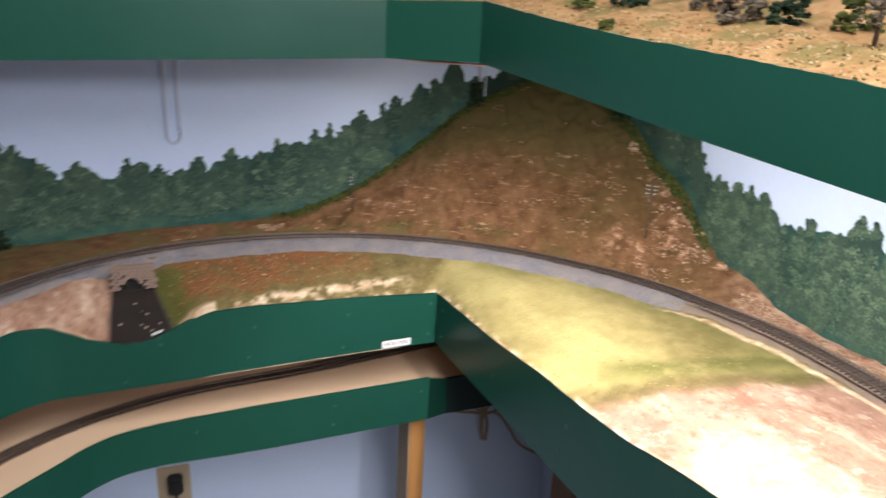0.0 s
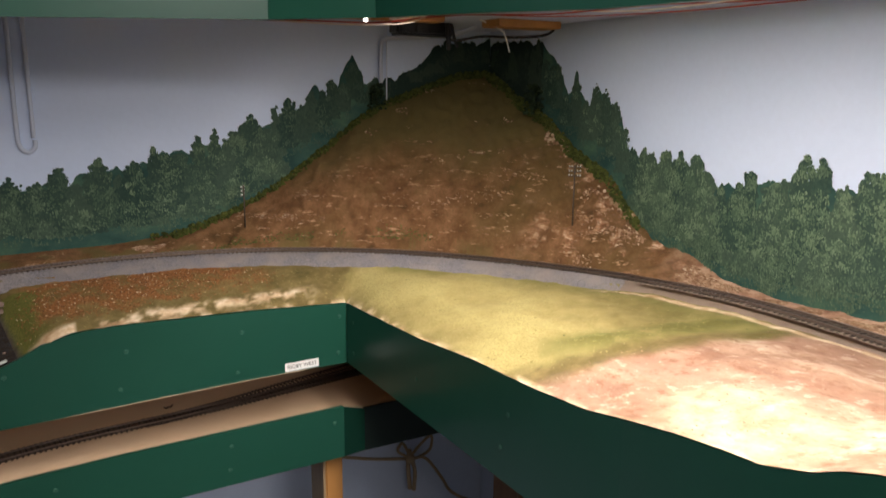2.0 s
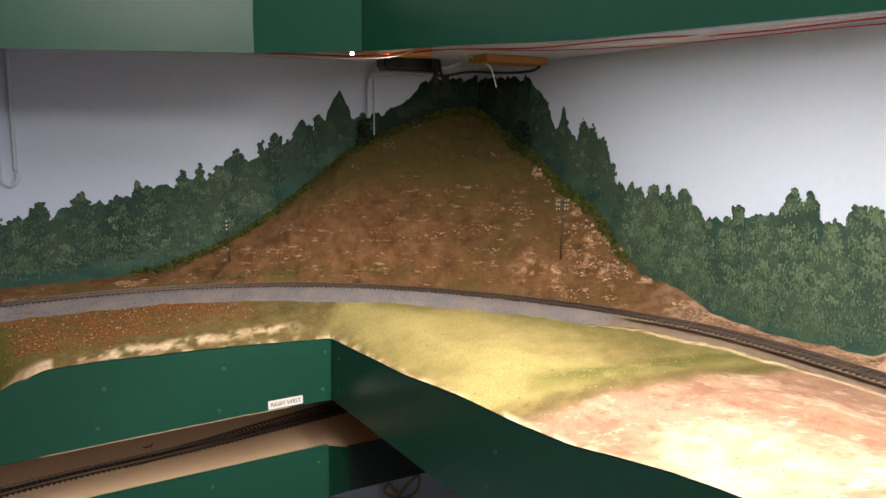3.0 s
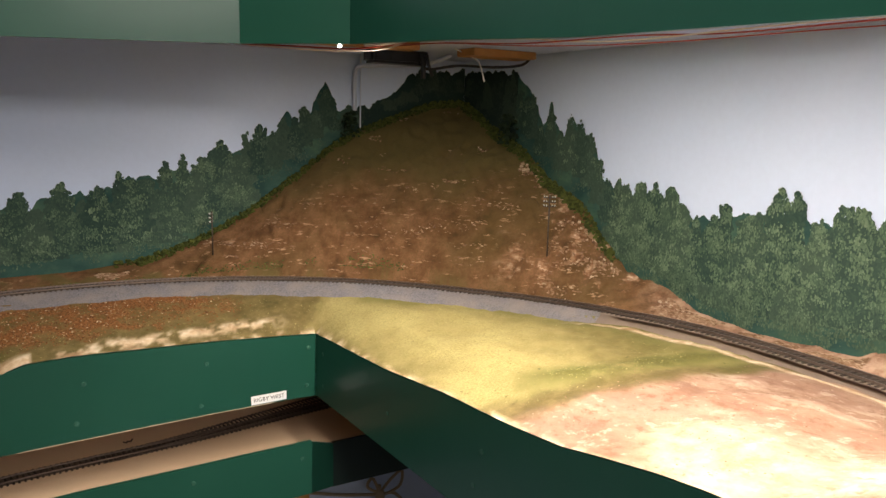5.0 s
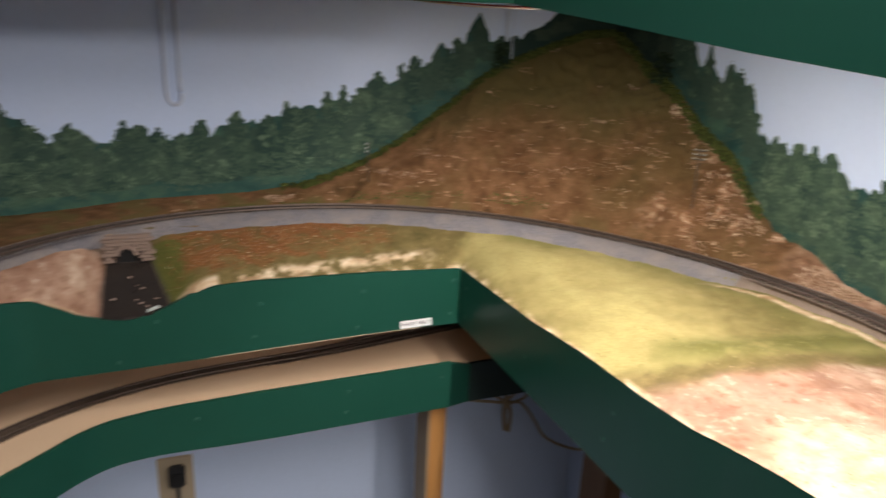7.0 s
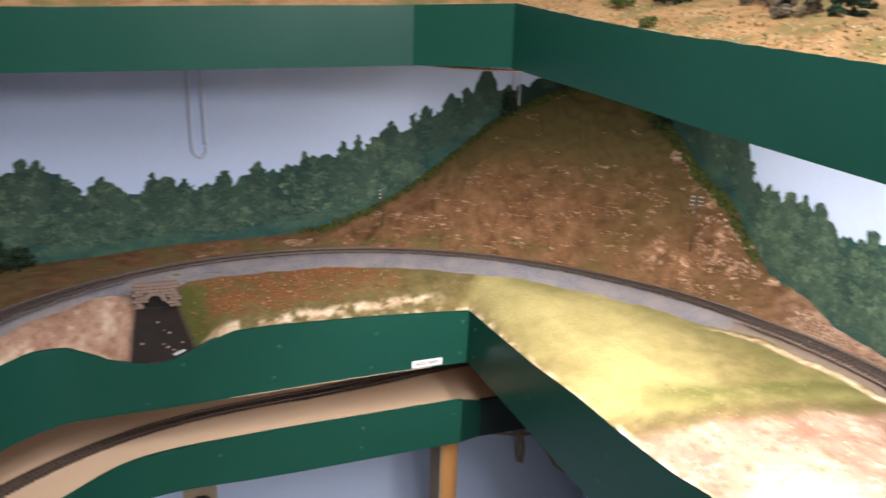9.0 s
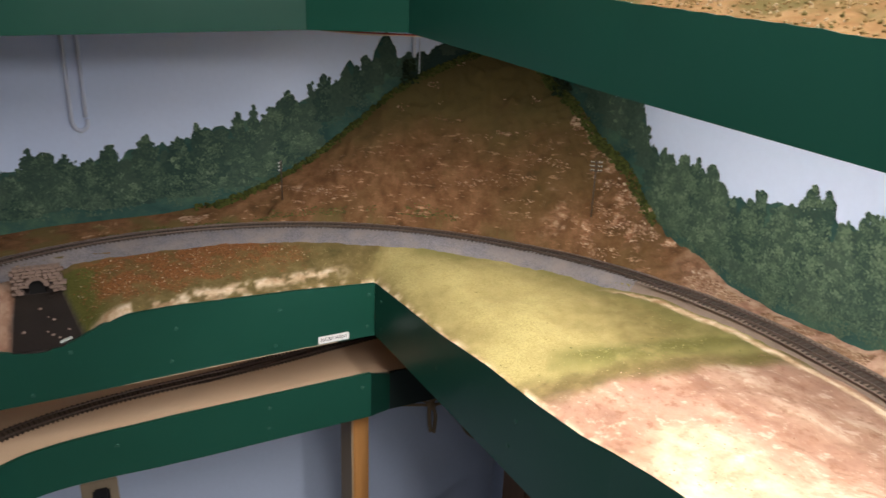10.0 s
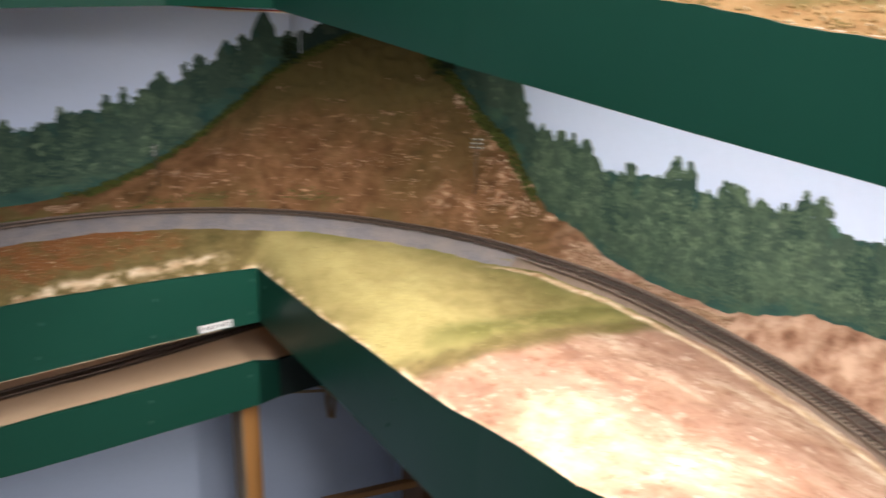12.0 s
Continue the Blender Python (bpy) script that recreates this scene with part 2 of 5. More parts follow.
def shelf_grids(keep):
    step = 0.0045
    verts, faces = [], []

    def add(v, f):
        o = len(verts)
        verts.extend(v)
        faces.extend(tuple(k + o for k in q) for q in f)

    xs = np.arange(-0.42, FX + 1e-6, step)
    xs = np.append(xs[xs < FX - 0.001], FX)
    vs = np.linspace(0, 1, 58)

    def place_n(x, v):
        y = edge_y(x) + (LW - edge_y(x)) * v
        return (x, y, ground(x, y))
    add(*grid("n", xs, vs, place_n, keep))
    ys = np.linspace(FY, LW, 58)
    xc = np.linspace(FX, RW, 84)
    add(*grid("c", xc, ys, lambda x, y: (x, y, ground(x, y)), keep))
    ye = np.append(np.arange(-0.55, FY - 0.001, step), FY)

    def place_e(x, y):
        x = edge_x(y) + (RW - edge_x(y)) * (x - FX) / (RW - FX)
        return (x, y, ground(x, y))
    add(*grid("e", xc, ye, place_e, keep))
    used = sorted({k for f in faces for k in f})
    at = {k: i for i, k in enumerate(used)}
    return [verts[k] for k in used], [tuple(at[k] for k in f) for f in faces]


def smoothstep(a, b, x):
    t = max(0.0, min(1.0, (x - a) / (b - a)))
    return t * t * (3 - 2 * t)


def zones(x, y):
    """Shares of meadow, sand, russet scrub, bare plaster with the sand's painted glare, dark bed and lush grass at a
    place.
    """
    n = 0.5 * fbm(x, y, 14.0, 11.0)
    fine = 0.5 * fbm(x, y, 60.0, 13.0)
    a, d = offset(x, y)
    shore = 0.358 - 0.28 * (x - 0.907)
    sand = smoothstep(0.012, -0.022, y - shore + 0.035 * n) if x > FX else smoothstep(0.012, -0.004, x - 0.243 + 0.02 * n)
    meadow = smoothstep(-0.022, 0.025, x - 0.722 - 0.55 * max(0.0, y - FY) + 0.05 * n + 0.02 * fine) * (1 - sand)
    if x > FX:
        meadow *= smoothstep(0.015, 0.045, y - shore + 0.04 * n)
    russet = 0.0
    plaster = 0.0
    bed = 0.0
    lush = 0.0
    if x < 0.78 and y > FY - 0.3:
        russet = smoothstep(0.842, 0.878, y - 0.03 * n + 0.03 * fine - 0.02 * smoothstep(0.42, 0.55, x)) * smoothstep(0.66, 0.58, x + 0.05 * n) * smoothstep(0.30, 0.35, x + 0.03 * n) * (1 - meadow) * (0.25 + 0.75 * smoothstep(-0.12, 0.08, n + 0.6 * fine))
        strip = 0.8 * abs(y - (FY + 0.010 + 0.014 * smoothstep(0.42, 0.62, x)) - 0.010 * n)
        plaster = smoothstep(0.013, 0.003, strip + 0.012 * fine) * smoothstep(0.37, 0.40, x) * smoothstep(0.70, 0.64, x) * smoothstep(-0.22, 0.02, n + 1.2 * fine)
        if x < 0.38 and x > 0.325:
            plaster = max(plaster, smoothstep(0.020, 0.006, y - FY + 0.02 * n))
        if 0.16 < x < 0.40:
            c, z = channel(x, y)
            if y < 0.94:
                bed = smoothstep(1.35, 1.1, c + 0.3 * n)
                lush = smoothstep(1.02, 1.2, c) * smoothstep(0.365, 0.325, x + 0.05 * n) * (1.0 if x > 0.27 else 0.0)
    else:
        lush = 0.85 * smoothstep(0.040, 0.0, abs(y - shore - 0.052 - 0.04 * n)) * smoothstep(0.74, 0.84, x) * smoothstep(-0.30, 0.05, n + 0.4 * fine)
        lush = max(lush, 0.6 * smoothstep(-0.11, -0.04, d) * smoothstep(-0.2, 0.35, n + 0.15))
        lush *= 1 - sand
        strip = abs(d + bank(a) + 0.012 + 0.008 * n)
        plaster = smoothstep(0.009, 0.002, strip + 0.006 * fine) * smoothstep(0.60, 0.55, y)
    if x > FX and sand > 0.3:
        # Whitens the sand where the light strip glares; brightness put into the plaster share.
        glare = math.exp(-((x - 0.79) / 0.075) ** 2 - ((y - 0.20) / 0.12) ** 2)
        plaster = max(plaster, 0.42 * smoothstep(0.45, 1.15, glare + 0.9 * n + 0.35 * fine))
    rim = (y - edge_y(x)) if x < FX else (x - edge_x(y))
    if not (x > FX and y > FY):
        plaster = max(plaster, 0.8 * smoothstep(0.006, 0.002, rim + 0.004 * n) * smoothstep(-0.15, 0.10, n + fine))
    return meadow, sand, russet, max(0.0, min(1.0, plaster)), bed, lush


def paint_zones(ob):
    me = ob.data
    za = me.color_attributes.new("zone_a", "FLOAT_COLOR", "POINT")
    zb = me.color_attributes.new("zone_b", "FLOAT_COLOR", "POINT")
    for i, v in enumerate(me.vertices):
        m, s, r, p, b, l = zones(v.co.x, v.co.y)
        za.data[i].color = (m, s, r, 1)
        zb.data[i].color = (p, b, l, 1)


def attribute(nt, name):
    n = nt.nodes.new("ShaderNodeAttribute")
    n.attribute_name = name
    sep = nt.nodes.new("ShaderNodeSeparateColor")
    nt.links.new(n.outputs["Color"], sep.inputs[0])
    return sep.outputs


def foreground_material():
    m, nt, b = material("model_ground_cover", 0.95, 0.0, 0.15)
    v = coords(nt)
    A, B = attribute(nt, "zone_a"), attribute(nt, "zone_b")
    broad, mid, fine = noise_tex(nt, coords(nt, (1.6, 0.8, 1)), 5, 3), noise_tex(nt, v, 45, 5, 0.65), noise_tex(nt, v, 420, 4, 0.7)
    soil = ramp(nt, mid, [(0.3, (0.080, 0.055, 0.022)), (0.5, (0.150, 0.102, 0.042)), (0.7, (0.24, 0.165, 0.072))])
    soil = mix(nt, mix(nt, fine, (0, 0, 0), (0.6, 0.6, 0.6)), soil, (0.085, 0.095, 0.024))
    meadow = ramp(nt, broad, [(0.38, (0.18, 0.140, 0.052)), (0.5, (0.255, 0.205, 0.080)), (0.62, (0.335, 0.278, 0.112))])
    meadow = mix(nt, ramp(nt, fine, [(0.40, (0, 0, 0)), (0.62, (0.6, 0.6, 0.6))]), meadow, (0.165, 0.138, 0.044))
    meadow = mix(nt, ramp(nt, mid, [(0.42, (0, 0, 0)), (0.66, (0.30, 0.30, 0.30))]), meadow, (0.36, 0.30, 0.125))
    specks = ramp(nt, noise_tex(nt, v, 150, 2, 0.5), [(0.70, (0, 0, 0)), (0.76, (0.8, 0.8, 0.8))])
    meadow = mix(nt, specks, meadow, (0.10, 0.085, 0.03))
    dune = noise_tex(nt, coords(nt, (1, 0.45, 1)), 22, 7, 0.62)
    sand = ramp(nt, dune, [(0.34, (0.20, 0.108, 0.068)), (0.46, (0.29, 0.168, 0.112)), (0.56, (0.37, 0.24, 0.165)), (0.68, (0.52, 0.40, 0.29))])
    sand = mix(nt, ramp(nt, broad, [(0.4, (0, 0, 0)), (0.7, (0.7, 0.7, 0.7))]), sand, (0.29, 0.172, 0.125))
    sand = mix(nt, ramp(nt, mid, [(0.50, (0, 0, 0)), (0.66, (0.55, 0.55, 0.55))]), sand, (0.24, 0.125, 0.075))
    patch = noise_tex(nt, coords(nt, (1, 0.7, 1)), 75, 6, 0.7)
    sand = mix(nt, ramp(nt, patch, [(0.56, (0, 0, 0)), (0.66, (0.40, 0.40, 0.40))]), sand, (0.62, 0.50, 0.38))
    sand = mix(nt, ramp(nt, patch, [(0.36, (0.75, 0.75, 0.75)), (0.46, (0, 0, 0))]), sand, (0.20, 0.105, 0.062))
    russet = ramp(nt, fine, [(0.3, (0.10, 0.045, 0.018)), (0.5, (0.20, 0.082, 0.028)), (0.7, (0.30, 0.14, 0.05))])
    plaster = ramp(nt, mid, [(0.35, (0.36, 0.23, 0.125)), (0.5, (0.56, 0.41, 0.26)), (0.66, (0.74, 0.61, 0.44))])
    bed = ramp(nt, mid, [(0.35, (0.022, 0.018, 0.016)), (0.7, (0.06, 0.05, 0.045))])
    lush = ramp(nt, fine, [(0.3, (0.05, 0.058, 0.012)), (0.7, (0.135, 0.130, 0.032))])
    c = mix(nt, A["Red"], soil, meadow)
    c = mix(nt, A["Green"], c, sand)
    c = mix(nt, A["Blue"], c, russet)
    c = mix(nt, B["Blue"], c, lush)
    c = mix(nt, B["Red"], c, plaster)
    c = mix(nt, B["Green"], c, bed)
    nt.links.new(c, b.inputs["Base Color"])
    bump(nt, b, mix(nt, 0.5, mid, fine), 0.7, 0.0025)
    return m


def paint_hill(ob):
    za = ob.data.color_attributes.new("zone_a", "FLOAT_COLOR", "POINT")
    for i, v in enumerate(ob.data.vertices):
        a, d = offset(v.co.x, v.co.y)
        grassy = smoothstep(1.24, 1.36, v.co.z + 0.05 * fbm(v.co.x, v.co.y, 9.0, 51.0)) * smoothstep(0.45, 0.70, a)
        low = smoothstep(0.022, 0.0, v.co.z - track_z(a)) * smoothstep(-0.1, 0.3, fbm(v.co.x, v.co.y, 20.0, 53.0))
        za.data[i].color = (rocky(a), max(grassy, 0.8 * low * smoothstep(0.5, 0.8, a)), smoothstep(0.34, 0.16, a + 0.06 * fbm(v.co.x, v.co.y, 30.0, 57.0)), 1)


def hill_material():
    m, nt, b = material("brown_hillside_earth", 0.95, 0.0, 0.15)
    v = coords(nt)
    broad, mid, fine = noise_tex(nt, v, 6, 4), noise_tex(nt, v, 38, 6, 0.65), noise_tex(nt, v, 380, 4, 0.7)
    streak = noise_tex(nt, coords(nt, (38, 38, 170)), 1.0, 6, 0.68)
    c = ramp(nt, mid, [(0.3, (0.070, 0.034, 0.015)), (0.46, (0.145, 0.068, 0.030)), (0.60, (0.210, 0.108, 0.052)), (0.76, (0.26, 0.145, 0.075))])
    c = mix(nt, ramp(nt, broad, [(0.48, (0, 0, 0)), (0.66, (0.6, 0.6, 0.6))]), c, (0.085, 0.062, 0.020))
    c = mix(nt, ramp(nt, fine, [(0.40, (0, 0, 0)), (0.75, (0.6, 0.6, 0.6))]), c, (0.09, 0.06, 0.022))
    c = mix(nt, ramp(nt, streak, [(0.60, (0, 0, 0)), (0.67, (0.8, 0.8, 0.8))]), c, (0.44, 0.27, 0.165))
    A = attribute(nt, "zone_a")
    rock = ramp(nt, noise_tex(nt, coords(nt, (60, 60, 130)), 1.0, 5, 0.65), [(0.40, (0.16, 0.075, 0.035)), (0.52, (0.34, 0.19, 0.11)), (0.64, (0.62, 0.44, 0.31))])
    bare = ramp(nt, noise_tex(nt, v, 26, 4), [(0.54, (0, 0, 0)), (0.62, (1, 1, 1))])
    c = mix(nt, mix(nt, 1.0, A["Red"], bare, "MULTIPLY"), c, rock)
    pale = ramp(nt, mid, [(0.34, (0.17, 0.085, 0.05)), (0.46, (0.30, 0.17, 0.11)), (0.62, (0.48, 0.32, 0.225))])
    c = mix(nt, A["Blue"], c, pale)
    c = mix(nt, A["Green"], c, mix(nt, fine, (0.088, 0.070, 0.024), (0.155, 0.118, 0.044)))
    nt.links.new(c, b.inputs["Base Color"])
    bump(nt, b, mix(nt, 0.5, mid, fine), 0.8, 0.003)
    return m


HILL = hill_material()
GROUND = foreground_material()
v, f = shelf_grids(lambda x, y: offset(x, y)[1] > 0.0)
hill = tagged(raw("model_hillside", v, f, HILL, None, "", True), "brown earthen model hillside with rock streaks filling the corner", "hillside", kind="structure")
paint_hill(hill)
v, f = shelf_grids(lambda x, y: offset(x, y)[1] <= 0.006)
fore = tagged(raw("model_meadow_ground", v, f, GROUND, None, "", True), "yellow-green meadow and bright sandy ground before the track", "ground", kind="structure")
paint_zones(fore)


# ---- fascias and shelves ----
def ribbon(name, path, top, bottom, thick, mat, parent, label=""):
    """A bent board on edge along path (x, y), its top and bottom given by height functions of the place. Thickness lies to the left of the path."""
    verts, faces = [], []
    n = len(path)
    for i, (x, y) in enumerate(path):
        ax, ay = path[max(0, i - 1)]
        bx, by = path[min(n - 1, i + 1)]
        l = math.hypot(bx - ax, by - ay) or 1
        nx, ny = -(by - ay) / l * thick, (bx - ax) / l * thick
        t, b = top(x, y), bottom(x, y)
        verts += [(x, y, b), (x, y, t), (x + nx, y + ny, t), (x + nx, y + ny, b)]
    for i in range(n - 1):
        o, p = 4 * i, 4 * i + 4
        for k in range(4):
            k2 = (k + 1) % 4
            faces.append((o + k, p + k, p + k2, o + k2))
    faces += [(3, 2, 1, 0), (4 * n - 4, 4 * n - 3, 4 * n - 2, 4 * n - 1)]
    return raw(name, verts, faces, mat, parent, label)


def line(a, b, step=0.006):
    n = max(1, int(math.hypot(b[0] - a[0], b[1] - a[1]) / step))
    return [(a[0] + (b[0] - a[0]) * i / n, a[1] + (b[1] - a[1]) * i / n) for i in range(n + 1)]


def jag(x, y, amount=0.0012):
    return amount * fbm(x, y, 60.0, 21.0)


def empty(name, label, category, group="", kind=""):
    return tagged(new(name), label, category, group, kind)


middle_n = empty("fascia_board", "dark green painted fascia board with a scalloped dip at the brook", "fascia", "shelf fascias", "structure")
path_n = [(x, edge_y(x)) for x in np.arange(-0.42, FX, 0.005)] + [(FX, FY)]
ribbon("board", path_n, lambda x, y: table(x, TOP_N) - 0.0012 + jag(x, y), lambda x, y: 1.024 - 0.016 * smoothstep(0.72, 0.1, x), 0.006, FASCIA, middle_n)
ribbon("bare_edge", [(x, edge_y(x) - 0.0005) for x in np.arange(0.36, 0.66, 0.005)], lambda x, y: 1.0246 - 0.016 * smoothstep(0.72, 0.1, x) + 0.0004 * fbm(x, y, 70.0, 25.0), lambda x, y: 1.0236 - 0.016 * smoothstep(0.72, 0.1, x), 0.0012, EDGE, middle_n, "bare tan hardboard edge")
middle_e = empty("fascia_board", "dark green painted fascia board rising beside the sandy ground", "fascia", "shelf fascias", "structure")
ribbon("board", [(edge_x(y), y) for y in np.arange(FY - 0.001, -0.55, -0.006)], lambda x, y: table(y, TOP_E) - 0.0012 + jag(x, y), lambda x, y: 1.0245, 0.006, FASCIA, middle_e)
# Darker copy of the fascia green: the middle shelf's shadow put into the colour.
SHADED_FASCIA = paint("shaded_fascia_paint", (0.006, 0.016, 0.013), (0.010, 0.022, 0.018), 0.5, 8.0)
lower = empty("fascia_board", "dark green painted fascia board of the lowest shelf curving outwards", "fascia", "shelf fascias", "structure")
low_path = [(p.x, p.y) for p in smooth_line([(-0.30, 0.30, 0), (-0.12, 0.50, 0), (0.05, 0.665, 0), (0.15, 0.757, 0), (0.21, 0.807, 0), (0.28, 0.8235, 0), (0.40, 0.824, 0), (0.55, 0.824, 0), (0.714, 0.824, 0)], 14)]
LOW_TOP = [(-0.4, 0.935), (0.2, 0.938), (0.42, 0.950), (0.72, 0.958)]
ribbon("board", low_path, lambda x, y: table(x, LOW_TOP), lambda x, y: table(x, LOW_TOP) - 0.068 - 0.010 * smoothstep(0.22, 0.46, x), 0.006, FASCIA, lower)
ribbon("corner_piece", line((0.714, 0.824), (0.756, 0.849)), lambda x, y: 0.957 - 0.50 * (x - 0.714), lambda x, y: 0.880 - 0.26 * (x - 0.714), 0.006, FASCIA, lower)
ribbon("end_board", line((0.756, 0.850), (1.08, 0.854)), lambda x, y: 0.9365, lambda x, y: 0.868, 0.006, SHADED_FASCIA, lower, "green end board with shade in its colour")


def up_x(y):
    """The aisle edge of the top shelf along the east wall, a little out of square."""
    d = max(0.0, 0.696 - y)
    return 0.714 + (0.066 * d if d < 0.37 else 0.0244 + 0.022 * (d - 0.37))


def up_y(x):
    """The aisle edge of the top shelf along the north wall, slightly askew."""
    return 0.766 + 0.11 * max(0.0, 0.611 - x)


UP_TOP_N = [(-0.5, 1.532), (0.21, 1.545), (0.39, 1.551), (0.58, 1.556), (0.72, 1.562)]
UP_BOT_N = [(-0.5, 1.455), (0.2, 1.472), (0.36, 1.4765), (0.611, 1.484), (0.72, 1.4865)]
UP_TOP_E = [(-1.0, 1.50), (0.0, 1.522), (0.044, 1.5235), (0.10, 1.529), (0.155, 1.532), (0.247, 1.536), (0.405, 1.541), (0.533, 1.549), (0.70, 1.563)]
UP_BOT_E = [(-1.0, 1.43), (0.0, 1.459), (0.10, 1.461), (0.33, 1.4675), (0.50, 1.477), (0.694, 1.486)]
upper = empty("fascia_board", "glossy green painted fascia of the top shelf in three panels", "fascia", "shelf fascias", "structure")
ribbon("board", line((-0.5, up_y(-0.5)), (0.611, up_y(0.611))), lambda x, y: table(x, UP_TOP_N), lambda x, y: table(x, UP_BOT_N), 0.006, FASCIA, upper)
ribbon("corner_panel", line((0.6085, 0.7655), (0.7138, 0.6955)), lambda x, y: table(x, UP_TOP_N), lambda x, y: table(x, UP_BOT_N), 0.006, FASCIA, upper)
ribbon("board", [(up_x(y), y) for y in np.arange(0.696, -0.452, -0.008)], lambda x, y: table(y, UP_TOP_E) + jag(x, y), lambda x, y: table(y, UP_BOT_E), 0.006, FASCIA, upper)


def poly_slab(name, pts, z0, z1, mat, label, category):
    n = len(pts)
    verts = [(x, y, z0) for x, y in pts] + [(x, y, z1) for x, y in pts]
    faces = [tuple(range(n))[::-1], tuple(range(n, 2 * n))] + [(i, (i + 1) % n, n + (i + 1) % n, n + i) for i in range(n)]
    return tagged(raw(name, verts, faces, mat), label, category, kind="structure")


poly_slab("shelf_board", [(-0.42, edge_y(-0.42) + 0.01)] + [(x, edge_y(x) + 0.01) for x in np.arange(-0.3, 0.72, 0.05)] + [(FX + 0.008, FY + 0.01), (FX + 0.036, 0.28), (FX + 0.036, -0.55), (RW - 0.003, -0.55), (RW - 0.003, LW - 0.003), (-0.42, LW - 0.003)],
          1.052, 1.064, PLY, "plywood base of the middle railway shelf", "shelf")
poly_slab("shelf_board", [(x - 0.002, y + 0.008) for x, y in low_path] + [(0.757, 0.858), (1.08, 0.862), (RW - 0.003, LW - 0.003), (-0.30, LW - 0.003)],
          0.918, 0.936, BOARD, "tan fibreboard surface of the lowest railway shelf", "shelf")
poly_slab("shelf_board", [(-0.5, up_y(-0.5) + 0.010), (0.613, 0.776), (0.735, 0.70), (0.760, 0.60), (0.772, -0.45), (RW - 0.003, -0.45), (RW - 0.003, LW - 0.003), (-0.5, LW - 0.003)],
          1.508, 1.516, LOWWALL, "pale painted underside of the top railway shelf", "shelf")


# ---- tracks ----
def track(name, centre, z, label, tie_mat, gauge=0.0165):
    """Rails and ties along centre, a list of (x, y)."""
    home = empty(name, label, "track", "model railway tracks")
    pts = [Vector((x, y, 0)) for x, y in centre]
    tie = bpy.data.meshes.new("tie")
    bm = bmesh.new()
    box(bm, (-0.0155, -0.0013, -0.0016), (0.0155, 0.0013, 0.0), 0.0)
    bm.to_mesh(tie)
    bm.free()
    tie.materials.append(tie_mat)
    for off, side in ((gauge / 2, 1), (-gauge / 2, -1)):
        prof = [(-0.0011, 0), (0.0011, 0), (0.0004, 0.0006), (0.0004, 0.0014), (0.0006, 0.0021), (-0.0006, 0.0021), (-0.0004, 0.0014), (-0.0004, 0.0006)]
        verts, faces = [], []
        for i, p in enumerate(pts):
            d = (pts[min(i + 1, len(pts) - 1)] - pts[max(i - 1, 0)]).normalized()
            nrm = Vector((-d.y, d.x, 0))
            for u, w in prof:
                q = p + nrm * (off + u)
                verts.append((q.x, q.y, z(p.x, p.y) + w))
        k = len(prof)
        for i in range(len(pts) - 1):
            for j in range(k):
                j2 = (j + 1) % k
                faces.append((i * k + j, i * k + j2, (i + 1) * k + j2, (i + 1) * k + j))
        raw("rail", verts, faces, RAIL, home, "", True)
    rng = random.Random(4)
    run, left = 0.0, 0.0
    for a, b in zip(pts, pts[1:]):
        l = (b - a).length
        while left < l:
            p = a + (b - a) * (left / l)
            ob = new("tie", tie)
            ob.parent = home
            yaw = math.atan2((b - a).y, (b - a).x) - math.pi / 2 + rng.uniform(-0.03, 0.03)
            ob.matrix_basis = Matrix.LocRotScale((p.x, p.y, z(p.x, p.y)), Euler((0, 0, yaw)), None)
            left += 0.0068
        left -= l
    return home


def tie_material(name, a, c):
    m, nt, b = material(name, 0.85, 0.0, 0.2)
    info = nt.nodes.new("ShaderNodeObjectInfo")
    nt.links.new(mix(nt, info.outputs["Random"], a, c), b.inputs["Base Color"])
    return m


TIE = tie_material("brown_plastic_ties", (0.034, 0.024, 0.018), (0.075, 0.054, 0.040))
arc = [(CX + track_r(a) * math.cos(a), CY + track_r(a) * math.sin(a)) for a in np.linspace(-0.72, 2.50, 266)]


def rail_z(x, y):
    return track_z(offset(x, y)[0]) - 0.0025


track("model_track", arc, rail_z, "curved model railway track with brown ties and rusty rails", TIE)


def low_y(x):
    u = min(x, 0.6)
    return 0.7262 + 1.1946 * u - 2.3368 * u * u + 1.6496 * u ** 3 + 0.172 * (x - u)


low_line = [(x, low_y(x)) for x in np.linspace(-0.05, 0.95, 150)]
track("model_track", low_line, lambda x, y: 0.9375, "bare model railway track on the tan shelf", TIE)
low_line2 = [(x, low_y(x) + 0.030 * smoothstep(0.44, 0.85, x)) for x in np.linspace(0.46, 0.95, 90)]
track("model_track", low_line2, lambda x, y: 0.9371, "short model railway track diverging at a turnout", TIE)


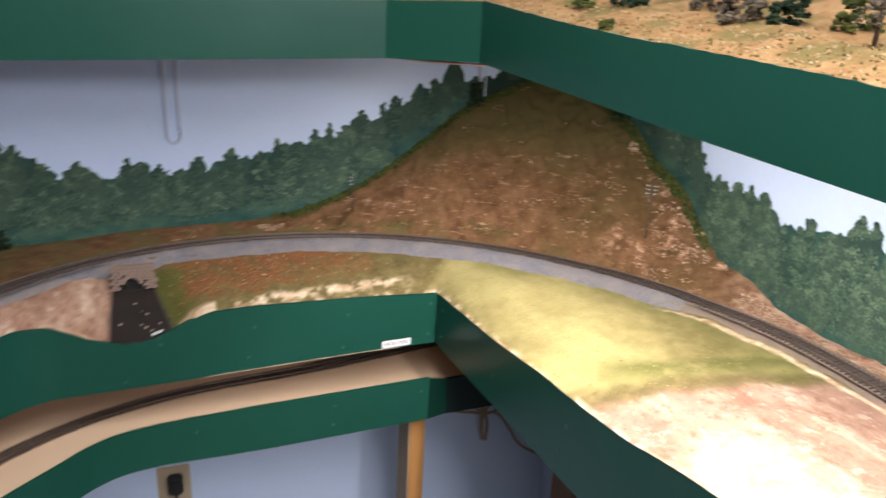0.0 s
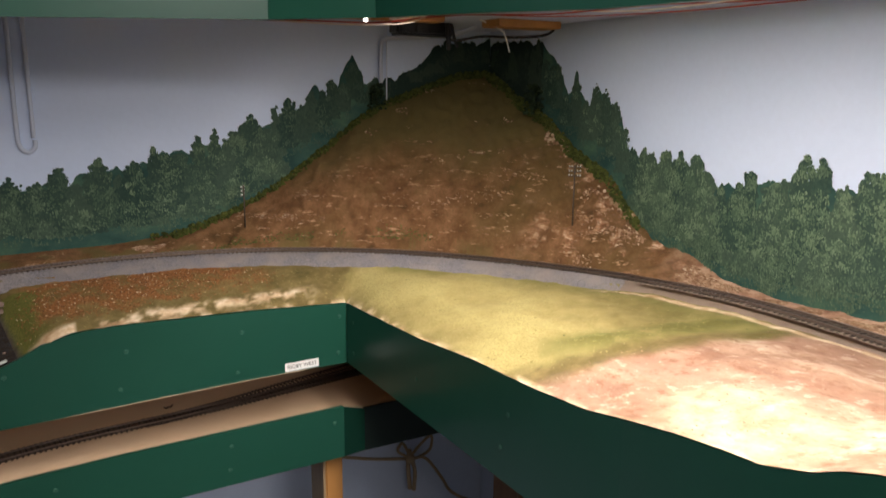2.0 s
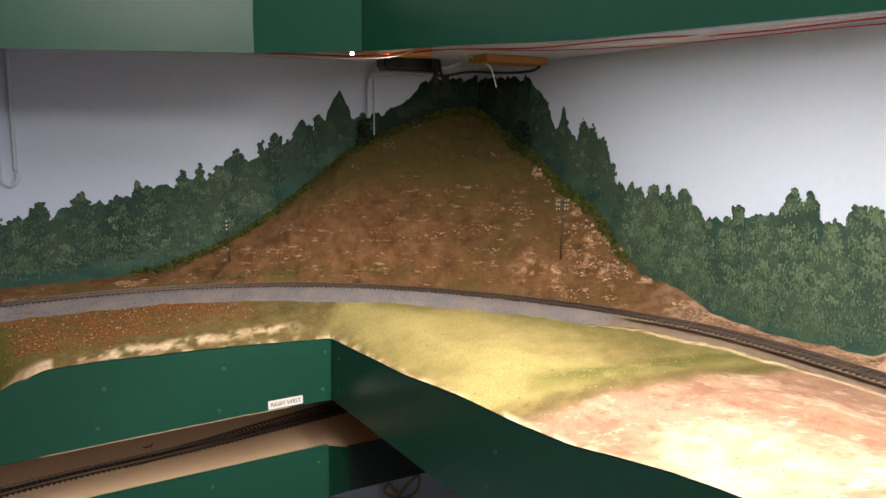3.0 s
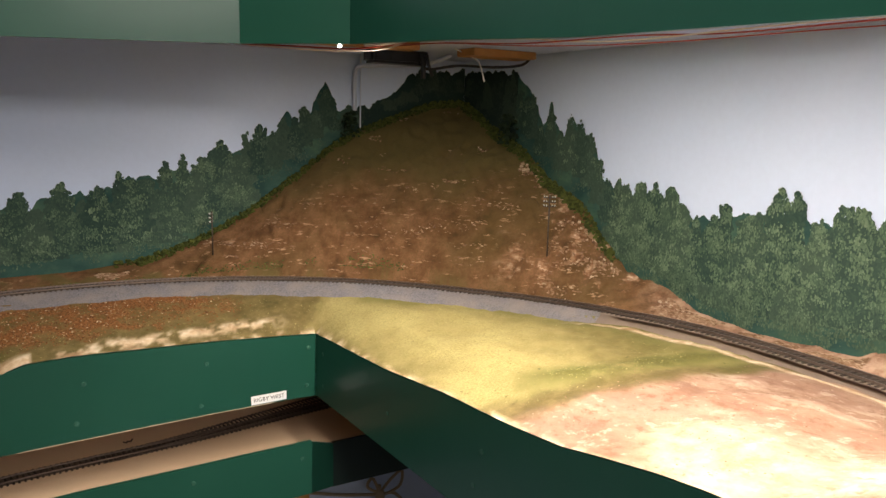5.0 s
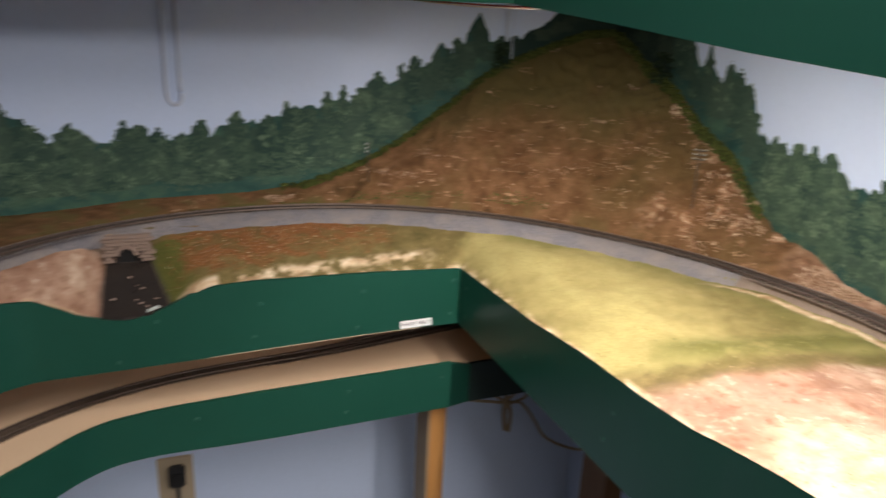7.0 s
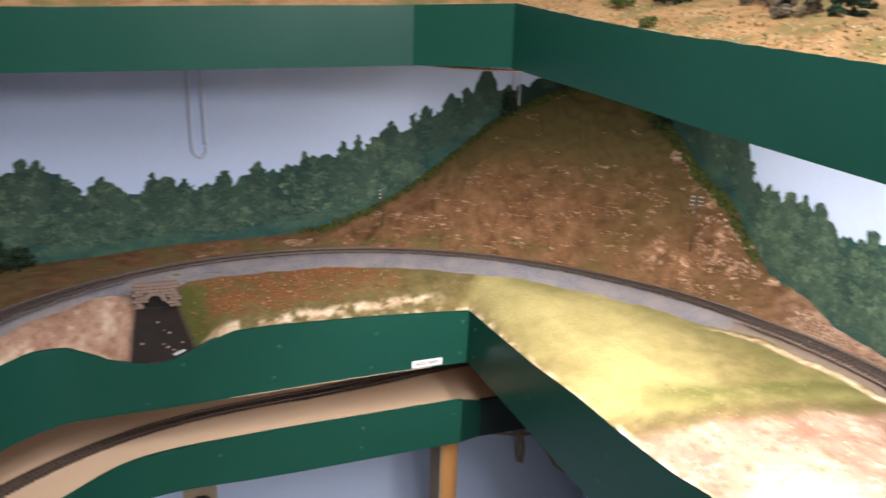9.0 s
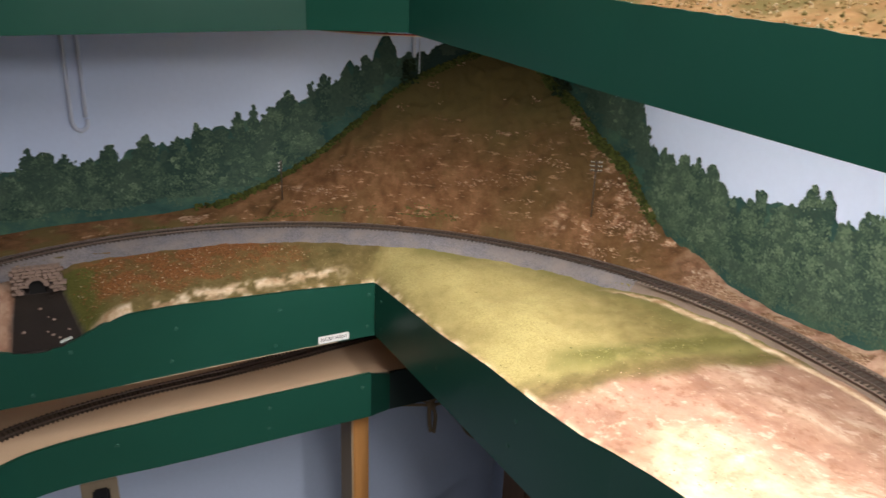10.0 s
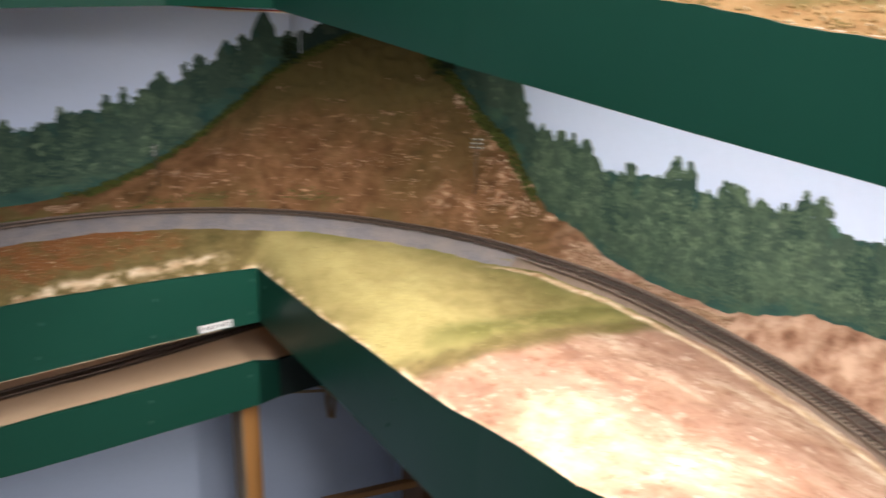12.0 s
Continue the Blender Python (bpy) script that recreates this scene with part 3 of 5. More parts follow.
def ballast_bed(start, end, mat):
    """The grey roadbed: a low bank following the track."""
    m, nt, b = material("grey_ballast", 0.95, 0.0, 0.15)
    v = coords(nt)
    fine, mid = noise_tex(nt, v, 520, 4, 0.7), noise_tex(nt, v, 30, 4)
    c = ramp(nt, fine, [(0.3, (0.090, 0.085, 0.090)), (0.5, (0.160, 0.150, 0.157)), (0.7, (0.245, 0.23, 0.238))])
    nt.links.new(mix(nt, ramp(nt, mid, [(0.4, (0, 0, 0)), (0.75, (0.6, 0.6, 0.6))]), c, (0.28, 0.23, 0.19)), b.inputs["Base Color"])
    bump(nt, b, fine, 0.9, 0.0015)
    if mat:
        m = mat
    prof = [(-1.08, -0.022), (-0.97, -0.0150), (-0.5, -0.0062), (-0.018, -0.0034), (0.018, -0.0034), (0.026, -0.0055), (0.036, -0.014), (0.042, -0.02)]
    verts, faces = [], []
    angles = np.linspace(start, end, int((end - start) * 134))
    for a in angles:
        for i, (d, h) in enumerate(prof):
            wob = 0.004 * fbm(a * 3, i * 0.4, 6.0, 31.0) if i in (0, 1, 6, 7) else 0.0
            r = track_r(a) + (d * bank(a) if i < 3 else d) + wob
            verts.append((CX + r * math.cos(a), CY + r * math.sin(a), track_z(a) + h + 0.0006 * fbm(a * 9, d * 60, 5.0, 33.0)))
    k = len(prof)
    for i in range(len(angles) - 1):
        for j in range(k - 1):
            faces.append((i * k + j, i * k + j + 1, (i + 1) * k + j + 1, (i + 1) * k + j))
    return tagged(raw("ballast_bed", verts, faces, m, None, "", True), "tan sandy roadbed under the curved track" if mat else "grey fine gravel roadbed under the curved track", "ballast", kind="structure")


SANDBED = paint("tan_sandy_roadbed", (0.24, 0.18, 0.14), (0.13, 0.10, 0.078), 0.95, 45.0, 400.0, 0.001)
ballast_bed(0.335, 2.50, None)
ballast_bed(-0.72, 0.335, SANDBED)


def tie_bed(name, centre, z, mat, label):
    """The dirty strip between and beside the ties."""
    verts, faces = [], []
    pts = [Vector((x, y, 0)) for x, y in centre]
    for i, p in enumerate(pts):
        d = (pts[min(i + 1, len(pts) - 1)] - pts[max(i - 1, 0)]).normalized()
        nrm = Vector((-d.y, d.x, 0))
        for u in (-0.0158, -0.008, 0.0, 0.008, 0.0158):
            q = p + nrm * (u + 0.0008 * fbm(p.x, p.y, 90.0, u * 100))
            verts.append((q.x, q.y, z(p.x, p.y) - (0.0012 if abs(u) > 0.01 else 0.0)))
    for i in range(len(pts) - 1):
        for j in range(4):
            faces.append((i * 5 + j, i * 5 + j + 1, (i + 1) * 5 + j + 1, (i + 1) * 5 + j))
    return tagged(raw(name, verts, faces, mat, None, "", True), label, "ballast", kind="structure")


LOWDIRT = paint("dark_cork_strip", (0.075, 0.052, 0.036), (0.12, 0.085, 0.06), 0.95, 60.0, 400.0, 0.0005)
DIRT = paint("brown_dirty_ballast", (0.052, 0.040, 0.032), (0.088, 0.069, 0.056), 0.95, 60.0, 500.0, 0.0008)
tie_bed("tie_ballast", arc, lambda x, y: rail_z(x, y) - 0.0006, DIRT, "brown stained fine ballast between the ties")
tie_bed("tie_bed", low_line, lambda x, y: 0.9366, LOWDIRT, "dark strip under the lower track")


# ---- painted woods on the backdrop ----
def dab_material(name, stops, rough=0.8):
    m, nt, b = material(name, rough, 0.0, 0.25)
    g = nt.nodes.new("ShaderNodeNewGeometry")
    c = ramp(nt, g.outputs["Random Per Island"], stops)
    n = noise_tex(nt, coords(nt), 160.0, 3)
    info = nt.nodes.new("ShaderNodeObjectInfo")
    c = mix(nt, info.outputs["Random"], mix(nt, 0.30, c, (0.014, 0.045, 0.038)), mix(nt, 0.22, c, (0.16, 0.22, 0.15)))
    nt.links.new(mix(nt, n, c, mix(nt, 0.4, c, (0.012, 0.035, 0.028))), b.inputs["Base Color"])
    return m


DEEP = dab_material("deep_green_wood_paint", [(0.0, (0.018, 0.043, 0.033)), (0.6, (0.028, 0.060, 0.043)), (1.0, (0.042, 0.080, 0.054))])
LEAF = dab_material("mid_green_leaf_paint", [(0.0, (0.045, 0.088, 0.055)), (0.5, (0.078, 0.132, 0.078)), (1.0, (0.125, 0.19, 0.108))])
LIGHT = dab_material("pale_green_leaf_paint", [(0.0, (0.10, 0.16, 0.088)), (0.7, (0.15, 0.22, 0.125)), (1.0, (0.22, 0.29, 0.185))])
PINE = dab_material("dark_green_conifer_paint", [(0.0, (0.030, 0.064, 0.046)), (0.6, (0.050, 0.096, 0.064)), (1.0, (0.080, 0.135, 0.085))])
# Dark conifer paint that also holds the corner's shade under the top shelf.
SHADEPINE = dab_material("shaded_corner_conifer_paint", [(0.0, (0.006, 0.013, 0.010)), (0.6, (0.010, 0.021, 0.015)), (1.0, (0.018, 0.034, 0.023))])


def underwood_material():
    """Thin teal wash with scumbled paler green patches."""
    m, nt, b = material("teal_underwood_paint", 0.8, 0.0, 0.25)
    v = coords(nt, (1, 1, 1.6))
    c = ramp(nt, noise_tex(nt, v, 16, 5, 0.6), [(0.36, (0.014, 0.050, 0.046)), (0.50, (0.030, 0.082, 0.066)), (0.62, (0.062, 0.125, 0.078)), (0.72, (0.085, 0.155, 0.085))])
    nt.links.new(mix(nt, noise_tex(nt, v, 150, 3), c, mix(nt, 0.5, c, (0.02, 0.06, 0.05))), b.inputs["Base Color"])
    return m


TEAL = underwood_material()


def on_wall(side, u, z, off):
    return (u, LW - off, z) if side == "n" else (RW - off, u, z)


def dab(verts, faces, side, u, z, ru, rz, off, rng):
    k = 7
    o = len(verts)
    tilt = rng.uniform(0, 6.28)
    for i in range(k):
        a = tilt + 2 * math.pi * i / k
        r = rng.uniform(0.72, 1.2)
        verts.append(on_wall(side, u + ru * r * math.cos(a), z + rz * r * math.sin(a), off))
    f = tuple(range(o, o + k))
    faces.append(f if side == "n" else f[::-1])


def painted_tree(parent, side, u, base, top, width, pine, seed):
    """A tree dabbed on with a brush: dark leaf dabs fill the crown, paler ones lie on it in clumps."""
    rng = random.Random(seed)
    h = top - base
    bulge, tip = rng.uniform(1.3, 3.2), rng.uniform(0.45, 0.75)
    lean = rng.uniform(-0.12, 0.12) * width

    def half_at(f):
        wave = 0.90 + 0.13 * math.sin(f * 19 + seed * 1.7) + 0.07 * math.sin(f * 47 + seed)
        if pine:
            return width * 0.5 * max(0.02, 1.02 - f ** 2.2) ** 0.55 * wave
        g = max(f, 0.35)
        return width * 0.5 * max(0.01, 1 - ((g - 0.35) / 0.65) ** bulge) ** tip * wave

    def inside(pu, pz, out):
        f = (pz - base) / h + 0.006 / h * fbm(pu, pz, 95.0, seed)
        return 0 <= f < 1 and abs(pu - u - lean * f) < half_at(f) + 0.0055 * fbm(pu, pz, 130.0, seed + 3.0) + out

    layer = 0.0007 + 0.0009 * rng.random()
    verts, faces = [], []
    size = 0.0022
    floor_f = 0.30
    reach = width * 0.62
    for i in range(int(3.6 * width * h * (1 - floor_f) / (size * size))):
        pu, pz = u + rng.uniform(-reach, reach), base + h * rng.uniform(floor_f, 1.06)
        if inside(pu, pz, -0.3 * size):
            s = size * rng.uniform(0.55, 1.2)
            dab(verts, faces, side, pu, pz, s, s * 1.2, layer + 0.0003 * rng.random(), rng)
    # Conifers near the room corner get its shade in their dab colour.
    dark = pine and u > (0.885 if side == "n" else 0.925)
    raw("crown_underpaint", verts, faces, SHADEPINE if dark else DEEP, parent)
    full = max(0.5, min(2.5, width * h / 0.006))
    for mat, clumps, many, spread, low in ((SHADEPINE if dark else PINE if pine else LEAF, 10 if pine else (20 if side == "e" else 12), 26, 0.0060, 0.05), (SHADEPINE if dark else LIGHT, (5 if pine else 13) if side == "e" else (1 if pine else 6), 20, 0.0040, 0.30)):
        verts, faces = [], []
        for k in range(int(clumps * full)):
            f = low + (1.0 - low) * rng.random()
            cu, cz = u + lean * f + rng.uniform(-0.95, 0.85) * half_at(f), base + f * h
            for i in range(many):
                pu, pz = rng.gauss(cu, spread), rng.gauss(cz, spread * 0.7)
                if not inside(pu, pz, 0.0022 if rng.random() < 0.3 else 0.0006):
                    continue
                s = rng.uniform(0.0006, 0.0016)
                dab(verts, faces, side, pu, pz, s * rng.uniform(0.6, 1.0), s * rng.uniform(0.9, 1.7), layer + 0.0004 + 0.0003 * rng.random(), rng)
        if faces:
            raw("painted_tree", verts, faces, mat, parent)


def wood_painting(side, lo, hi, base, peaks, pine_from, pine_to, seed, label):
    """A painted wood: an underpainted band with single trees dabbed over it. base(u) and peaks give its lower and upper outline."""
    home = empty("painted_woodland", label, "mural", kind="structure")
    us = np.linspace(lo, hi, int((hi - lo) / 0.003) + 1)
    verts, faces = [], []
    for u in us:
        t = table(u, peaks)
        b = base(u) - 0.02
        top = b + 0.02 + (t - b - 0.02) * (0.84 if t < 1.43 else 0.97) + 0.012 * fbm(u, 0.0, 45.0, seed)
        verts += [on_wall(side, u, b, 0.0004), on_wall(side, u, max(b + 0.01, top), 0.0004)]
    for i in range(len(us) - 1):
        q = (2 * i, 2 * i + 2, 2 * i + 3, 2 * i + 1)
        faces.append(q if side == "n" else q[::-1])
    # From here to the corner the underpainting is darkened for shade as well.
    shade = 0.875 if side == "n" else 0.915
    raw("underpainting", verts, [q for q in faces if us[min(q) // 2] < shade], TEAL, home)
    raw("underpainting", verts, [q for q in faces if us[min(q) // 2] >= shade], SHADEPINE, home)
    rng = random.Random(seed)
    u = lo
    n = 0
    while u < hi:
        t = table(u, peaks) + rng.choice((rng.uniform(-0.026, -0.008), rng.uniform(-0.008, 0.006)))
        b = base(u) + (0.004 if side == "e" else 0.014)
        pine = pine_from < u < pine_to
        w = rng.uniform(0.026, 0.044) if pine else rng.uniform(0.026, 0.060)
        if t - b > 0.02:
            painted_tree(home, side, u, b, t, w, pine, seed * 100 + n)
            if not pine:
                low = b + (t - b) * rng.uniform(0.35, 0.6)
                painted_tree(home, side, u + w * 0.4, b - 0.004, low, w * 1.1, False, seed * 100 + n + 5000)
        n += 1
        u += w * (rng.uniform(0.45, 0.70) if pine else rng.uniform(0.42, 0.62))
    return home


TOPS_N = [(-0.5, 1.315), (0.05, 1.312), (0.106, 1.319), (0.141, 1.315), (0.156, 1.275), (0.205, 1.285), (0.246, 1.274), (0.286, 1.293), (0.325, 1.274), (0.389,
          1.283), (0.433, 1.307), (0.472, 1.299), (0.514, 1.326), (0.551, 1.332), (0.608, 1.335), (0.643, 1.361), (0.666, 1.355), (0.715, 1.383), (0.746,
          1.392), (0.77, 1.427), (0.788, 1.408), (0.806, 1.421), (0.836, 1.462), (0.858, 1.424), (0.912, 1.427), (0.955, 1.443), (1.0, 1.484), (1.09, 1.49)]
TOPS_E = [(-0.6, 1.33), (0.162, 1.325), (0.186, 1.331), (0.231, 1.338), (0.27, 1.329), (0.309, 1.336), (0.371, 1.333), (0.42, 1.338), (0.458, 1.326), (0.501,
          1.322), (0.522, 1.313), (0.544, 1.308), (0.58, 1.33), (0.627, 1.33), (0.671, 1.322), (0.705, 1.355), (0.716, 1.383), (0.74, 1.39), (0.769, 1.425),
          (0.793, 1.392), (0.825, 1.44), (0.845, 1.413), (0.886, 1.462), (0.93, 1.488), (1.0, 1.49), (1.08, 1.49)]
wood_painting("n", -0.42, 1.1055, lambda u: table(u, WALL_N), TOPS_N, 0.70, 1.2, 3, "dark green woodland painted on the pale blue backdrop")
wood_painting("e", -0.50, 1.0845, lambda u: table(u, WALL_E), TOPS_E, 0.685, 1.2, 8, "green woodland with tall conifers painted on the backdrop")


# ---- scattered scenery ----
def foam_material(name, a, c):
    return island(name, [(0.0, a), (1.0, c)], 0.95, 300.0, 0.0006)


SHRUB = foam_material("olive_foam_foliage", (0.035, 0.050, 0.008), (0.11, 0.13, 0.025))
DARKSHRUB = foam_material("dark_green_foam_foliage", (0.008, 0.022, 0.010), (0.025, 0.05, 0.022))
GREYSHRUB = foam_material("grey_brown_dry_foliage", (0.07, 0.055, 0.035), (0.20, 0.16, 0.11))
ROCK = island("pale_tan_rock_chips", [(0.0, (0.20, 0.105, 0.055)), (0.6, (0.34, 0.20, 0.115)), (1.0, (0.54, 0.38, 0.26))], 0.9, 200.0)
STONE = island("grey_culvert_stone", [(0.0, (0.15, 0.10, 0.075)), (0.6, (0.26, 0.18, 0.14)), (1.0, (0.40, 0.29, 0.23))], 0.9, 250.0)
RUST = island("russet_leaf_flakes", [(0.0, (0.12, 0.05, 0.016)), (0.6, (0.25, 0.10, 0.03)), (0.93, (0.36, 0.17, 0.06)), (1.0, (0.70, 0.56, 0.38))], 0.9, 250.0)
GRASS = island("short_dry_grass", [(0.0, (0.20, 0.18, 0.06)), (0.5, (0.32, 0.27, 0.10)), (1.0, (0.46, 0.39, 0.17))], 0.9, 250.0)


def lump(verts, faces, c, r, squash, rng, along=None):
    """A small angular lump: a jittered octahedron-like stone or foam clump."""
    o = len(verts)
    k = 5
    turn = rng.uniform(0, 6.28)
    for z, s in ((-0.5, 0.75), (0.35, 0.85)):
        for i in range(k):
            a = turn + 2 * math.pi * i / k + z
            q = r * s * rng.uniform(0.7, 1.25)
            dx, dy = q * math.cos(a), q * math.sin(a)
            if along is not None:
                k2 = 1.6 * (dx * along[0] + dy * along[1])
                dx, dy = dx + k2 * along[0], dy + k2 * along[1]
            verts.append((c[0] + dx, c[1] + dy, c[2] + r * squash * z * rng.uniform(0.7, 1.3)))
    verts.append((c[0] + r * rng.uniform(-0.3, 0.3), c[1] + r * rng.uniform(-0.3, 0.3), c[2] + r * squash * rng.uniform(0.75, 1.1)))
    for i in range(k):
        j = (i + 1) % k
        faces.append((o + i, o + j, o + k + j, o + k + i))
        faces.append((o + k + i, o + k + j, o + 2 * k))
    faces.append(tuple(o + i for i in range(k))[::-1])


def foam(name, c, r, height, mat, seed, label, category, count=60, lumpsize=0.18, group=""):
    """A shrub of many foam clumps round c, its foot on the ground."""
    rng = random.Random(seed)
    verts, faces = [], []
    for i in range(count):
        a, q, h = rng.uniform(0, 6.28), math.sqrt(rng.random()), rng.random()
        w = r * q * (1 - 0.55 * h * h)
        lump(verts, faces, (c[0] + w * math.cos(a), c[1] + w * math.sin(a), c[2] + h * height), r * lumpsize * rng.uniform(0.6, 1.3), 0.9, rng)
    return tagged(raw(name, verts, faces, mat), label, category, group)


def on_track_circle(a, d):
    r = track_r(a) + d
    x, y = CX + r * math.cos(a), CY + r * math.sin(a)
    return x, y, ground(x, y)


def scatter(name, count, pick, size, squash, mat, seed, label, category):
    rng = random.Random(seed)
    verts, faces = [], []
    for i in range(count):
        got = pick(rng)
        if got is None:
            continue
        x, y, k, *way = got
        s = size * k * rng.uniform(0.5, 1.4)
        lump(verts, faces, (x, y, ground(x, y) + s * squash * 0.1), s, squash, rng, way[0] if way else None)
    return tagged(raw(name, verts, faces, mat), label, category, kind="stuff")


def pick_leaf(rng):
    x, y = rng.uniform(0.30, 0.66), rng.uniform(0.85, 0.96)
    z = zones(x, y)
    if rng.random() > z[2] or offset(x, y)[1] > -0.05:
        return None
    return x, y, 1.0


scatter("russet_leaf_litter", 11000, pick_leaf, 0.0012, 0.6, RUST, 5, "russet ground foam scattered on the slope", "ground foam")


def pick_tuft(rng):
    x, y = (rng.uniform(0.73, 1.04), rng.uniform(0.40, 0.95)) if rng.random() < 0.7 else (rng.uniform(0.33, 0.73), rng.uniform(0.83, 0.93))
    if offset(x, y)[1] > -0.06 or (y < FY and x < edge_x(y) + 0.008):
        return None
    z = zones(x, y)
    if z[3] > 0.3 or z[1] > 0.4 or rng.random() > 0.25 + z[5]:
        return None
    return x, y, 1.0


scatter("grass_tufts", 9000, pick_tuft, 0.0006, 0.7, GRASS, 6, "short yellow-green static grass on the meadow", "grass")


def pick_rubble(rng):
    """Chips lie in broken, level seams across the hill."""
    a = rng.uniform(-0.15, 1.75)
    rw, hw = wall_point(a)
    span = rw - track_r(a)
    d = rng.uniform(0.026, max(0.03, span - 0.012))
    x, y, z = on_track_circle(a, d)
    seam = noise.noise(Vector((a * 9, z * 70, 2.0))) + 0.5 * noise.noise(Vector((a * 26, z * 130, 5.0)))
    bias = 0.30 if a > 0.55 else 0.16
    if a > 1.1:
        bias = 0.40
    if z > 1.30:
        bias += 0.12
    if seam < bias:
        return None
    return x, y, rng.uniform(0.4, 1.4), (-math.sin(a), math.cos(a))


scatter("rock_rubble", 12000, pick_rubble, 0.0011, 0.9, ROCK, 9, "pale rock chips in broken seams across the brown hillside", "rocks")


ROCKFACE = island("pale_pink_rock_face", [(0.0, (0.17, 0.085, 0.045)), (0.5, (0.36, 0.21, 0.125)), (1.0, (0.68, 0.50, 0.36))], 0.9, 160.0, 0.0012)


def outcrop(x, y, length, count, size, seed):
    """A broken ledge of angular slabs lying along the slope, its foot in the earth."""
    r = random.Random(seed)
    a = math.atan2(y - CY, x - CX)
    tx, ty = -math.sin(a), math.cos(a)
    verts, faces = [], []
    for i in range(3 * count):
        u, w = r.uniform(-0.5, 0.5) * length, r.gauss(0, size * 1.1)
        px, py = min(RW - 0.004, x + tx * u + math.cos(a) * w), min(LW - 0.004, y + ty * u + math.sin(a) * w)
        q = size * r.uniform(0.22, 0.66)
        lump(verts, faces, (px, py, ground(px, py) - 0.15 * q), q, r.uniform(0.9, 1.7), r, (0.5 * tx, 0.5 * ty))
    tagged(raw("rock_outcrop", verts, faces, ROCKFACE), "pale pinkish broken rock ledge in the brown hillside", "rock", "hill outcrops")


for k, (x, y, length, count, size) in enumerate((
        (0.852, 1.046, 0.020, 7, 0.0030), (0.918, 1.057, 0.018, 6, 0.0026), (1.061, 0.949, 0.016, 9, 0.0034), (1.088, 0.854, 0.030, 26, 0.0046), (1.090, 0.826, 0.014, 12, 0.0040),
        (1.071, 0.725, 0.038, 22, 0.0040), (1.084, 0.706, 0.020, 12, 0.0036), (1.094, 0.684, 0.026, 18, 0.0052), (1.060, 0.669, 0.030, 16, 0.0044), (1.083, 0.652, 0.030, 18, 0.0042),
        (0.930, 0.872, 0.050, 14, 0.0024), (0.900, 0.890, 0.036, 9, 0.0022), (0.923, 0.944, 0.030, 8, 0.0022), (0.983, 0.913, 0.024, 8, 0.0024), (1.002, 0.859, 0.018, 6, 0.0022),
        (0.870, 0.905, 0.020, 6, 0.0020), (0.960, 0.930, 0.014, 5, 0.0022), (1.040, 0.690, 0.030, 10, 0.0030), (1.012, 0.674, 0.030, 12, 0.0024), (1.086, 0.535, 0.040, 18, 0.0034))):
    outcrop(x, y, length, count, size, 300 + k)


def pick_sand_stone(rng):
    x, y = rng.uniform(0.73, 1.03), rng.uniform(-0.05, 0.40)
    if offset(x, y)[1] > -0.04 or x < edge_x(y) + 0.010 or fbm(x, y, 25.0, 41.0) < 0.12:
        return None
    return x, y, 1.0


scatter("sand_pebbles", 1500, pick_sand_stone, 0.0008, 0.45, ROCK, 12, "small tan pebbles in the sandy ground", "pebbles")


rng = random.Random(17)
hedge_v, hedge_f = [], []
for i in range(1500):
    u = rng.uniform(0.50, 1.095)
    z = table(u, WALL_N)
    if z > 1.18 or rng.random() < 0.4:
        lump(hedge_v, hedge_f, (u, LW - rng.uniform(0.002, 0.012), z + rng.uniform(-0.006, 0.006)), rng.uniform(0.0018, 0.0040), 0.9, rng)
for i in range(1500):
    u = rng.uniform(0.655, 1.075)
    lump(hedge_v, hedge_f, (RW - rng.uniform(0.002, 0.018), u, table(u, WALL_E) + rng.uniform(-0.008, 0.006)), rng.uniform(0.0020, 0.0045), 0.9, rng)
tagged(raw("foam_undergrowth", hedge_v, hedge_f, SHRUB), "olive green foam undergrowth where hill meets backdrop", "undergrowth", kind="stuff")

weed_v, weed_f = [], []
for i in range(800):
    a = rng.uniform(0.85, 1.75)
    d = 0.026 + abs(rng.gauss(0, 0.0035))
    if noise.noise(Vector((a * 14, 3.0, 0))) < -0.05:
        continue
    x, y, z = on_track_circle(a, d)
    lump(weed_v, weed_f, (x, y, z + 0.0004), rng.uniform(0.0008, 0.0019), 0.8, rng)
tagged(raw("trackside_weeds", weed_v, weed_f, SHRUB), "olive green weeds along the foot of the hill", "weeds", kind="stuff")

foam("dark_shrub", (0.873, 1.068, 1.372), 0.016, 0.040, DARKSHRUB, 3, "dark green foam shrub at the hill's upper edge", "shrub", 70, 0.22, "dark shrubs")
foam("dark_shrub", (1.088, 0.915, 1.368), 0.018, 0.046, DARKSHRUB, 4, "dark green foam shrub below the painted conifers", "shrub", 70, 0.22, "dark shrubs")
foam("dark_shrub", (0.015, 1.055, 1.150), 0.045, 0.065, DARKSHRUB, 5, "large dark green foam shrub behind the track", "shrub", 130, 0.16, "dark shrubs")
foam("dark_shrub", (0.070, 1.062, 1.150), 0.022, 0.035, DARKSHRUB, 6, "low dark green foam shrub behind the track", "shrub", 70, 0.2, "dark shrubs")

# ---- telegraph poles ----
POLE = wood("dark_brown_pole_wood", (0.035, 0.024, 0.016), (0.075, 0.052, 0.036), (200, 200, 20))
GLASS = paint("white_insulator", (0.46, 0.50, 0.46), (0.58, 0.62, 0.58), 0.4, 100.0)


